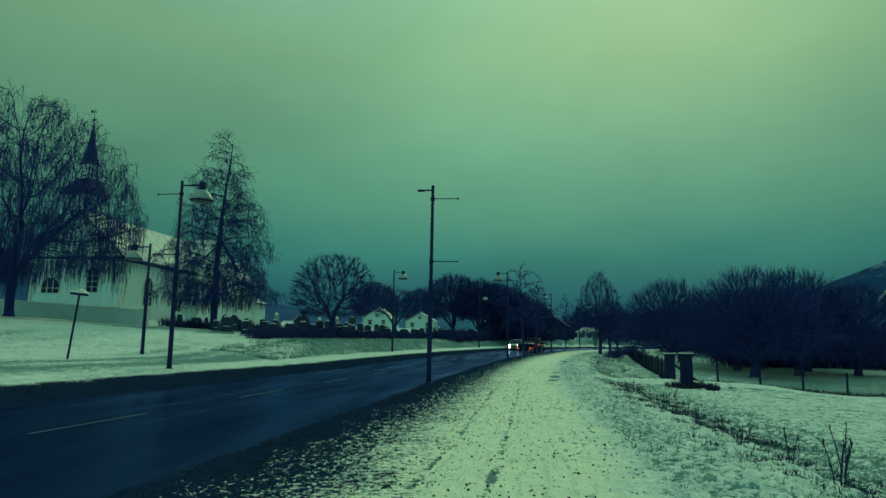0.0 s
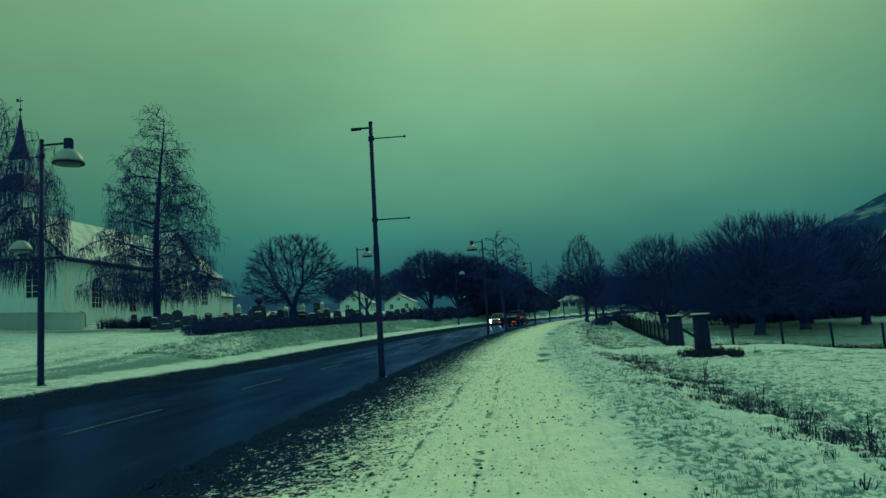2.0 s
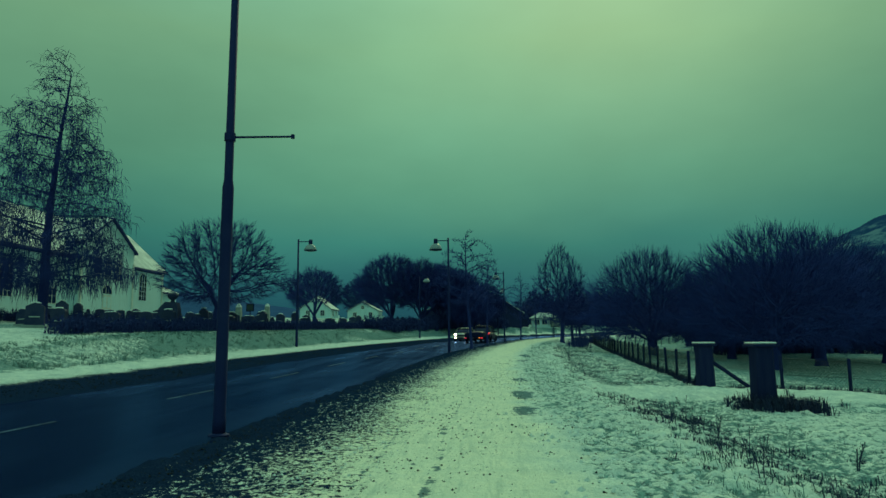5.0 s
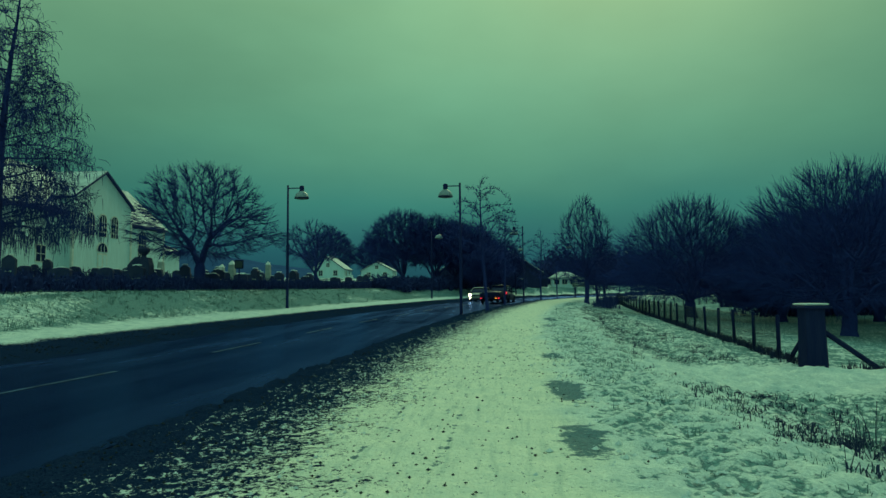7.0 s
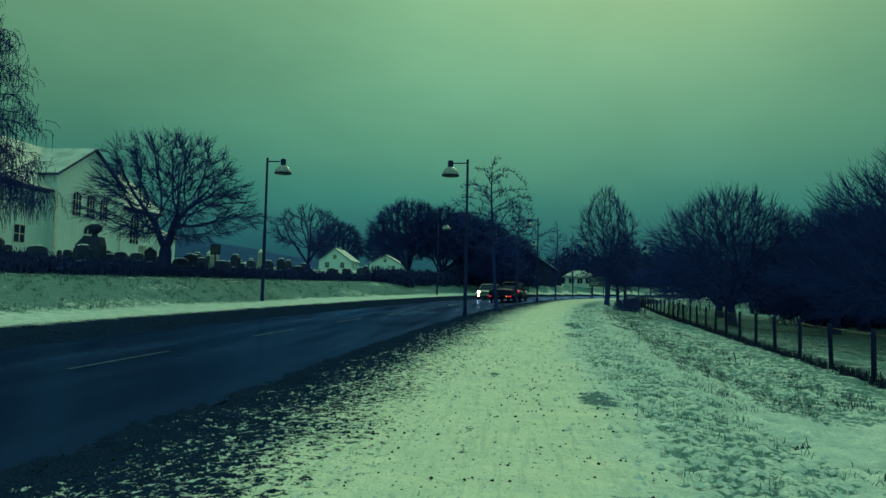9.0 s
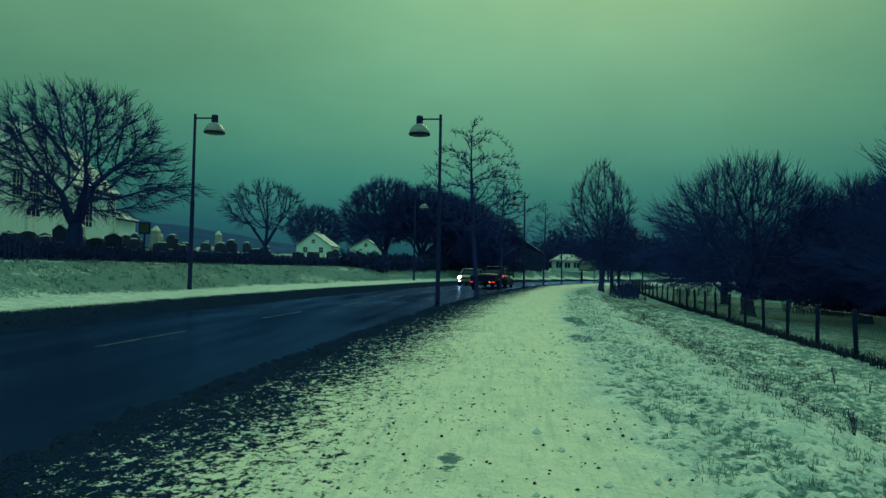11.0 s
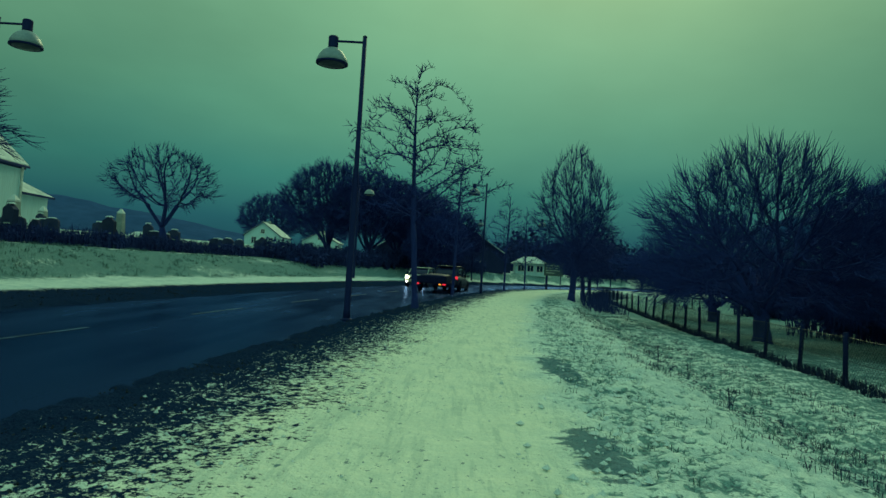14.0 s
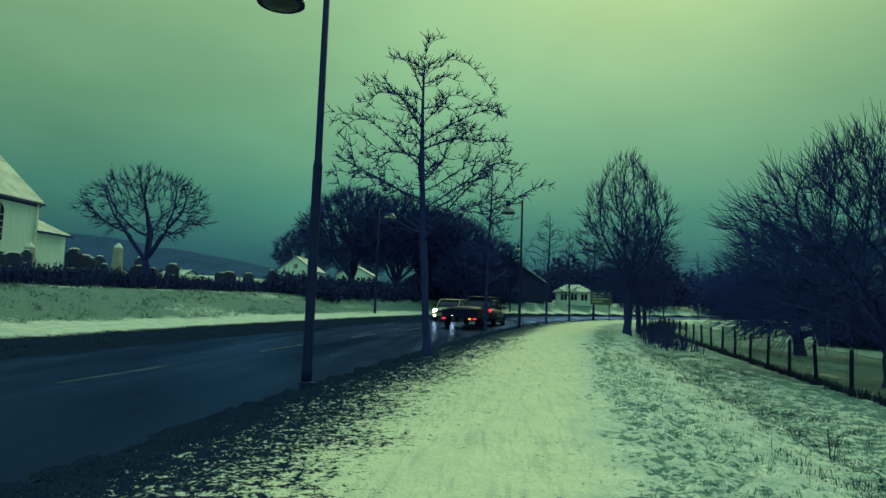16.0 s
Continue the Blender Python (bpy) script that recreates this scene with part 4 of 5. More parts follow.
window_part(church, south @ Matrix.Translation((0, 0, 7.2)), 2.4, 1.9, 1.1, 3, 2, name="fanlight")
part("door", Mesh().box(-1.2, -0.08, 3.2, 1.2, 0.05, 6.9, south), WHITE_WOOD, church, "pale double door")
window_part(church, o @ Matrix.Translation((-55.2, 78.0, 7.3)), 1.5, 3.2, 0.7, 2, 4)
# annex at the north end, with a hipped lean-to roof
part("annex_wall", Mesh().box(-59.0, 119.5, 1.8, -51.6, 125.3, 8.9, o), WHITE_WOOD, church)
ann = Mesh()
ann.add([o @ Vector(p) for p in ((-59.6, 119.5, 8.7), (-51.1, 119.5, 8.7), (-51.1, 125.8, 8.7), (-59.6, 125.8, 8.7), (-58.0, 119.5, 11.6), (-54.0, 119.5, 11.6), (-55.5, 121.5, 11.4), (-57.5, 121.5, 11.4))],
        [(0, 3, 2, 1), (1, 2, 6, 5), (2, 3, 7, 6), (3, 0, 4, 7), (4, 5, 6, 7), (0, 1, 5, 4)])
part("annex_roof", ann, ROOF_SNOW, church, "snow-covered hipped roof")
part("eave_board", Mesh().box(-51.35, 119.7, 8.45, -51.05, 125.9, 8.7, o), SLATE, church)
# ridge tower
tw = o @ Matrix.Translation((-58.8, 80.4, 0))
sq = lambda h, z: [(-h, -h, z), (h, -h, z), (h, h, z), (-h, h, z)]
part("tower", Mesh().rings([sq(1.7, 14.0), sq(1.7, 20.4)], tw), WHITE_WOOD, church)
part("tower_skirt", Mesh().rings([sq(2.15, 20.3), sq(2.05, 20.6), sq(1.75, 21.4), sq(1.25, 22.2), sq(1.0, 22.6)], tw), SLATE, church, "flared dark slate skirt roof")
part("lantern", Mesh().lathe([(0.95, 22.6), (0.95, 24.6), (1.1, 24.7)], 8, tw), WHITE_WOOD, church)
for k in range(4):
    lm = tw @ Matrix.Rotation(radians(90 * k + 45), 4, "Z") @ Matrix.Translation((0, -0.92, 23.0))
    part("louvre", Mesh().prism(arch(0.5, 1.3, 0.25), lm, 0.06), SLATE, church)
part("spire", Mesh().lathe([(1.35, 24.6), (1.15, 24.9), (0.62, 26.8), (0.34, 28.4), (0.08, 30.2)], 8, tw), SLATE, church, "slim dark slate spire")
v = Mesh()
v.tube([(0, 0, 30), (0, 0, 32.6)], [0.05, 0.03], 6)
v.lathe([(0.02, 30.7), (0.2, 30.85), (0.2, 31.0), (0.02, 31.15)], 10)
v.box(-0.55, -0.02, 32.0, 0.35, 0.02, 32.12)
v.box(-0.55, -0.02, 31.95, -0.25, 0.02, 32.35)
part("weathervane", v, STEEL, church, m=tw)

# whitewashed churchyard wall with a low snow coping
WY = 56.0
wall = thing("churchyard_wall", pose(-48, WY, 2.0), "whitewashed churchyard wall capped with snow", "wall")
mb, cap = Mesh(), Mesh()
xs = [-72 + 2.0 * i for i in range(20)]
for a, b in zip(xs, xs[1:]):
    za, zb = land(a, WY) - 0.2, land(b, WY) - 0.2
    ta, tb = za + 1.5, zb + 1.5
    mb.add([(p[0] + 48, p[1] - WY, p[2] - 2.0) for p in ((a, WY - 0.2, za), (b, WY - 0.2, zb), (b, WY + 0.2, zb), (a, WY + 0.2, za), (a, WY - 0.2, ta), (b, WY - 0.2, tb), (b, WY + 0.2, tb), (a, WY + 0.2, ta))],
           [(0, 1, 5, 4), (2, 3, 7, 6), (4, 5, 6, 7), (1, 2, 6, 5), (3, 0, 4, 7)])
    ha, hb = 0.10 + 0.05 * math.sin(a * 1.3), 0.10 + 0.05 * math.sin(b * 1.3)
    cap.add([(p[0] + 48, p[1] - WY, p[2] - 2.0) for p in ((a, WY - 0.26, ta + 0.004), (b, WY - 0.26, tb + 0.004), (b, WY + 0.26, tb + 0.004), (a, WY + 0.26, ta + 0.004), (a, WY - 0.18, ta + ha), (b, WY - 0.18, tb + hb), (b, WY + 0.18, tb + hb), (a, WY + 0.18, ta + ha))],
            [(0, 1, 5, 4), (2, 3, 7, 6), (4, 5, 6, 7), (0, 3, 2, 1)])
part("masonry", mb, WHITE_WASH, wall)
part("coping_snow", cap, SNOW, wall)


# ---- houses ----
def house(name, x, y, w, depth, eave, ridge_z, wall_mat, label, turn=0.0, windows=((-2.2, 0.6), (2.2, 0.6)), up=True, roof=ROOF_SNOW):
    gz = land(x, y)
    t = thing(name, pose(x, y, gz, 0, 0, turn), label, "house")
    e, r = eave - gz, ridge_z - gz
    gable_wall(t, 0, depth, 0, w / 2, -0.4, e, r, wall_mat)
    gable_roof(t, 0, depth, 0, w / 2, e, r, 0.45, 0.18, snow=roof)
    for wx, up_z in windows:
        window_part(t, Matrix.Translation((wx, 0, e - 2.0 + up_z - 0.6)), 1.1, 1.5, 0, 2, 2)
    if up:
        window_part(t, Matrix.Translation((0, 0, e + 0.6)), 0.9, 1.0, 0, 2, 2)
    for yy in (depth * 0.3, depth * 0.7):
        window_part(t, Matrix.Translation((w / 2, yy, e - 2.0)) @ Matrix.Rotation(radians(90), 4, "Z"), 1.0, 1.4, 0, 2, 2)
    part("chimney", Mesh().box(-0.4, depth * 0.5 - 0.4, r - 1.0, 0.4, depth * 0.5 + 0.4, r + 0.8), PALE_STONE, t)
    part("porch", Mesh().box(w / 2 - 0.2, depth * 0.4, -0.3, w / 2 + 1.4, depth * 0.6, e * 0.55), wall_mat, t)
    return t


house("house", -50.0, 214, 9.4, 10.5, 9.6, 13.0, WHITE_WOOD, "white wooden house with a snowy gable roof")
house("house", -38.8, 232, 10.0, 9.0, 9.6, 12.3, WHITE_WOOD, "white gabled house beyond the gardens", 0, ((-2.6, 0.5), (2.6, 0.5)))
house("house", -66.0, 190, 11.0, 9.0, 4.6, 7.6, WHITE_WOOD, "low pale house with a snowy roof behind gravestones", 60, up=False)
house("timber_house", -1.6, 135, 17.8, 13.0, 5.2, 11.0, DARK_WOOD, "large dark timber house with a steep roof by the road", 0, ((-5.0, 0.0), (5.0, 0.0)))
farm = house("farmhouse", 40.5, 74.5, 7.6, 9.5, 7.2, 11.7, RED_WOOD, "dark red wooden farmhouse with pale bargeboards", -31, ((0.2, 1.0),), False)
for s in (-1, 1):
    part("bargeboard", Mesh().tube([(0, -0.5, 12.55), (s * 4.35, -0.5, 7.45)], [0.13, 0.13], 4), WHITE_TRIM, farm)

# small white kiosk with a hipped snow roof at the bend
kz = land(11.8, 143.5)
kiosk = thing("kiosk", pose(11.9, 144.5, kz) @ Matrix.Scale(0.78, 4), "small white building with a snow-covered hipped roof", "building")
part("wall", Mesh().box(-2.9, -2.2, -0.3, 2.9, 2.2, 2.1), WHITE_WOOD, kiosk)
part("roof", Mesh().rings([[(-3.4, -2.8, 2.05), (3.4, -2.8, 2.05), (3.4, 2.8, 2.05), (-3.4, 2.8, 2.05)], [(-3.4, -2.8, 2.2), (3.4, -2.8, 2.2), (3.4, 2.8, 2.2), (-3.4, 2.8, 2.2)], [(-1.2, -0.3, 3.5), (1.2, -0.3, 3.5), (1.2, 0.3, 3.5), (-1.2, 0.3, 3.5)]]), ROOF_SNOW, kiosk, "snow-covered hipped roof")
for xx in (-1.8, 0.0, 1.8):
    window_part(kiosk, Matrix.Translation((xx, -2.2, 0.6)), 1.1, 1.1, 0, 2, 1)
shed = thing("shed", pose(4.6, 146.0, land(4.6, 146)), "low white shed with a snowy roof beside the kiosk", "building")
gable_wall(shed, 0, 4, 0, 2.2, -0.3, 1.7, 2.6, WHITE_WOOD)
gable_roof(shed, 0, 4, 0, 2.2, 1.7, 2.6, 0.3, 0.12)
part("door", Mesh().box(-0.5, -0.05, -0.2, 0.5, 0.03, 1.6), DARK_WOOD, shed)

# ---- signs ----
t, b = build_sign("footpath_sign", -18.5, 25.0, 2.7, 0.8, 0.10, "leaning dark signpost with a small snowy roof", 6.0)
part("snow_cap", Mesh().prism([(-0.45, 0), (0.45, 0), (0, 0.16)], Matrix.Translation((0, -0.1, 2.71)), 0.2), SNOW, t)
t, b = build_sign("notice_board", -18.0, 66.3, 2.05, 0.62, 0.62, "dark square notice board on a post by the churchyard")
part("face", Mesh().box(-0.25, -0.075, 1.5, 0.25, -0.062, 1.98), SIGN_GREY, b)
t = thing("road_sign", pose(10.8, 111.0, land(10.8, 111) - 0.05), "pale rectangular information sign on two posts", "sign")
for xx in (-0.75, 0.75):
    part("post", Mesh().lathe([(0.045, 0), (0.045, 2.8)], 8, Matrix.Translation((xx, 0, 0))), STEEL, t)
b = part("board", Mesh().box(-1.0, -0.08, 1.5, 1.0, -0.04, 2.8, bevel=0.01), SIGN_GREY, t)
for k, (w, z) in enumerate(((1.5, 2.5), (1.2, 2.25), (1.4, 2.0), (0.9, 1.75))):
    part("text_bar", Mesh().box(-0.8, -0.095, z, -0.8 + w, -0.084, z + 0.1), SIGN_BAR, b)


# ---- gravestones ----
def stone_mesh(w, h, d, kind):
    mb = Mesh()
    if kind == 0:
        poly = [(-w / 2, 0), (w / 2, 0), (w / 2, h * 0.8)] + [(w / 2 * math.cos(a), h * 0.8 + h * 0.2 * math.sin(a)) for a in (0.5, 1.0, 1.57, 2.14, 2.64)] + [(-w / 2, h * 0.8)]
    elif kind == 1:
        poly = [(-w / 2, 0), (w / 2, 0), (w / 2 * 0.95, h * 0.82), (0, h), (-w / 2 * 0.95, h * 0.84)]
    else:
        poly = [(-w / 2, 0), (w / 2, 0), (w / 2 * 0.85, h * 0.6), (w / 2 * 0.5, h * 0.96), (-w / 2 * 0.2, h), (-w / 2 * 0.8, h * 0.7)]
    mb.prism(poly, Matrix.Translation((0, -d / 2, 0.12)), d)
    return mb


def gravestone(w, h, d, kind, material=GRANITE):
    t = thing("gravestone", Matrix(), "dark granite gravestone with a cap of snow", "gravestone", "gravestones")
    part("stone", stone_mesh(w, h, d, kind), material, t)
    part("plinth", Mesh().box(-w * 0.62, -d * 0.9, -0.15, w * 0.62, d * 0.9, 0.13, bevel=0.02), PALE_STONE, t)
    part("snow_cap", Mesh().rings([[(x * w * 0.26, y * d * 0.45, h * 0.99 + 0.10 + z) for x, y in ((-1, -1), (1, -1), (1, 1), (-1, 1))] for z in (0.0, 0.03)] + [[(x * w * 0.14, y * d * 0.2, h + 0.16) for x, y in ((-1, -1), (1, -1), (1, 1), (-1, 1))]]), SNOW, t)
    part("inscription", Mesh().box(-w * 0.28, -d / 2 - 0.012, h * 0.45, w * 0.28, -d / 2 - 0.002, h * 0.5), SIGN_BAR, t)
    return t


gr = random.Random(77)
kinds = [gravestone(0.75, 0.95, 0.2, 0), gravestone(0.9, 1.15, 0.22, 1), gravestone(0.6, 0.8, 0.18, 2), gravestone(1.1, 0.85, 0.2, 0), gravestone(0.65, 1.35, 0.25, 1)]
spots = [(beside(-13.6 - 1.9 * (k % 3) + gr.uniform(-0.7, 0.7), y), y + gr.uniform(-0.5, 0.5)) for k, y in enumerate(np.arange(46.5, 104, 1.05)) if gr.random() > 0.35]
spots += [(gr.uniform(-48, -22), gr.uniform(62, 95)) for _ in range(26)]
for k, (x, y) in enumerate(spots):
    m = pose(x, y, land(x, y) + 0.02, 0, gr.uniform(-3, 3), gr.uniform(-20, 20))
    if k < 5:
        kinds[k].matrix_basis = m
    else:
        copy_thing(kinds[k % 5], m)
mon = thing("grave_monument", pose(-20.2, 57.3, land(-20.2, 57.3)), "tall dark stone monument with snow on its shoulder", "monument")
part("plinth", Mesh().box(-0.9, -0.5, -0.2, 0.9, 0.5, 0.5, bevel=0.06), GRANITE, mon)
part("stone", Mesh().rings([[(-0.7, -0.3, 0.5), (0.7, -0.3, 0.5), (0.7, 0.3, 0.5), (-0.7, 0.3, 0.5)], [(-0.62, -0.26, 1.3), (0.66, -0.26, 1.3), (0.66, 0.26, 1.3), (-0.62, 0.26, 1.3)], [(-0.2, -0.24, 1.75), (0.55, -0.24, 1.7), (0.55, 0.24, 1.7), (-0.2, 0.24, 1.75)]]), GRANITE, mon)
part("urn", Mesh().lathe([(0.16, 1.7), (0.12, 1.85), (0.32, 2.05), (0.34, 2.2), (0.2, 2.32)], 12, Matrix.Translation((0.2, 0, 0))), GRANITE, mon)
part("snow_cap", Mesh().box(-0.5, -0.2, 1.5, -0.1, 0.2, 1.66, bevel=0.06), SNOW, mon)
for x, y, h in ((-33.0, 84, 2.2), (-28.5, 88, 1.9), (-25, 92, 2.4), (-22.5, 76, 2.0)):
    ob = thing("obelisk", pose(x, y, land(x, y)), "pale stone grave obelisk topped with snow", "gravestone", "obelisks")
    part("shaft", Mesh().rings([[(-s, -s, z), (s, -s, z), (s, s, z), (-s, s, z)] for s, z in ((0.42, -0.2), (0.42, 0.3), (0.30, 0.34), (0.22, h - 0.3), (0.03, h))]), PALE_STONE, ob)
    part("snow_cap", Mesh().rings([[(-s, -s, z), (s, -s, z), (s, s, z), (-s, s, z)] for s, z in ((0.20, h - 0.28), (0.22, h - 0.2), (0.05, h + 0.08))]), SNOW, ob)


# ---- fence and gate posts ----
def fence_x(y):
    return 7.2 + 0.105 * (y - 37.0)


def build_fence(name, pts, label):
    """Wooden posts with diamond wire netting between them."""
    x0, y0 = pts[0]
    base = Vector((x0, y0, land(x0, y0)))
    t = thing(name, Matrix.Translation(base), label, "fence")
    fr = random.Random(3)
    post = Mesh()
    post.smooth = True
    post.lathe([(0.055, -0.3), (0.055, 1.12), (0.045, 1.15)], 8)
    pm = post.data("post")
    pm.materials.append(OLD_WOOD)
    for x, y in pts:
        p = Vector((x, y, land(x, y))) - base
        part("post", pm, OLD_WOOD, t, m=Matrix.Translation(p) @ pose(0, 0, 0, fr.uniform(-2.5, 2.5), fr.uniform(-2.5, 2.5), 0))
    for (xa, ya), (xb, yb) in zip(pts, pts[1:]):
        a, b = Vector((xa, ya, land(xa, ya))) - base, Vector((xb, yb, land(xb, yb))) - base
        run = (b - a).length
        net, hgt, step = Mesh(), 0.98, 0.11
        n = int((run + hgt) / step)
        far = 0.5 * (ya + yb) > 75
        for k in range(0, n, 2 if far else 1):
            for s in (0, 1):
                u0, u1 = k * step - hgt, k * step
                w0, w1 = (0.0, hgt) if s == 0 else (hgt, 0.0)
                c0, c1 = max(u0, 0.0), min(u1, run)
                if c1 - c0 < 0.02:
                    continue
                q0 = a.lerp(b, c0 / run) + Vector((0, 0, 0.06 + w0 + (w1 - w0) * (c0 - u0) / hgt))
                q1 = a.lerp(b, c1 / run) + Vector((0, 0, 0.06 + w0 + (w1 - w0) * (c1 - u0) / hgt))
                net.tube([q0, q1], [0.0035, 0.0035], 3)
        part("wire_netting", net, WIRE, t)
        rail = Mesh()
        for z in (0.07, 0.55, 1.05):
            mid = a.lerp(b, 0.5) + Vector((0, 0, z - 0.02))
            rail.tube([a + Vector((0, 0, z)), mid, b + Vector((0, 0, z))], [0.006] * 3, 4)
        part("line_wire", rail, WIRE, t)
    return t


build_fence("orchard_fence", [(fence_x(y), y) for y in np.arange(39.4, 104, 2.42)], "wooden post and wire netting fence along the orchard")
build_fence("field_fence", [(x, 36.9 + 0.005 * x) for x in np.arange(9.6, 46, 2.1)], "wooden post and wire netting fence beside the driveway")
build_fence("far_fence", [(17.5 + 1.9 * k, 98.0 + 3.2 * k) for k in range(9)], "far post and wire fence across the snowy field")
for x, y, braced, lab in ((6.9, 31.7, False, "thick weathered gatepost with a snowy cap beside the driveway"), (7.2, 36.9, True, "thick weathered corner post with diagonal braces")):
    g = thing("gatepost", pose(x, y, land(x, y) - 0.02, 0, 0, 4), lab, "gatepost", "gateposts")
    part("post", Mesh().rings([[(-s, -s * 0.9, z), (-s * 0.7, -s, z), (s * 0.7, -s, z), (s, -s * 0.7, z), (s, s * 0.7, z), (s * 0.7, s, z), (-s * 0.7, s, z), (-s, s * 0.7, z)] for s, z in ((0.26, -0.3), (0.25, 0.2), (0.235, 0.8), (0.23, 1.40))]), OLD_WOOD, g)
    part("cap", Mesh().box(-0.31, -0.31, 1.40, 0.31, 0.31, 1.47, bevel=0.02), OLD_WOOD, g)
    part("snow_cap", Mesh().box(-0.28, -0.28, 1.474, 0.28, 0.28, 1.52, bevel=0.025), SNOW, g)
    if braced:
        for dx, dy in ((1.6, 0.05), (0.22, 1.7)):
            part("brace", Mesh().tube([(dx * 0.1, dy * 0.1, 0.95), (dx, dy, -0.05)], [0.06, 0.06], 6), OLD_WOOD, g)


# ---- cars ----
def loft(stations, n=14, power=3.2):
    """Rings of rounded boxes: (y, half width, z low, z high)."""
    rings = []
    for y, hw, z0, z1 in stations:
        ring = []
        for j in range(n):
            a = 2 * math.pi * (j + 0.5) / n
            c, s = math.cos(a), math.sin(a)
            k = (abs(c) ** power + abs(s) ** power) ** (-1 / power)
            ring.append((hw * c * k, y, (z0 + z1) / 2 + (z1 - z0) / 2 * s * k))
        rings.append(ring)
    mb = Mesh()
    mb.smooth = True
    return mb.rings(rings)


def wheel(parent, x, y, r, width):
    m = Matrix.Translation((x, y, r)) @ Matrix.Rotation(radians(90), 4, "Y")
    w = Mesh()
    w.smooth = True
    w.lathe([(r * 0.66, -width / 2), (r * 0.95, -width / 2), (r, -width * 0.3), (r, width * 0.3), (r * 0.95, width / 2), (r * 0.66, width / 2)], 24, m)
    wh = part("wheel", w, RUBBER, parent)
    out = 1 if x > 0 else -1
    part("rim", Mesh().lathe([(r * 0.64, -width * 0.42), (r * 0.62, width * 0.40), (r * 0.2, width * 0.36), (r * 0.14, width * 0.44)], 16, m), ALLOY, wh)
    sp = Mesh()
    for k in range(5):
        sp.box(-r * 0.06, 0.1 * r, out * width * 0.4 - 0.02, r * 0.06, r * 0.62, out * width * 0.4 + 0.025, m @ Matrix.Rotation(2 * math.pi * k / 5, 4, "Z"))
    part("spokes", sp, ALLOY, wh)
    return wh


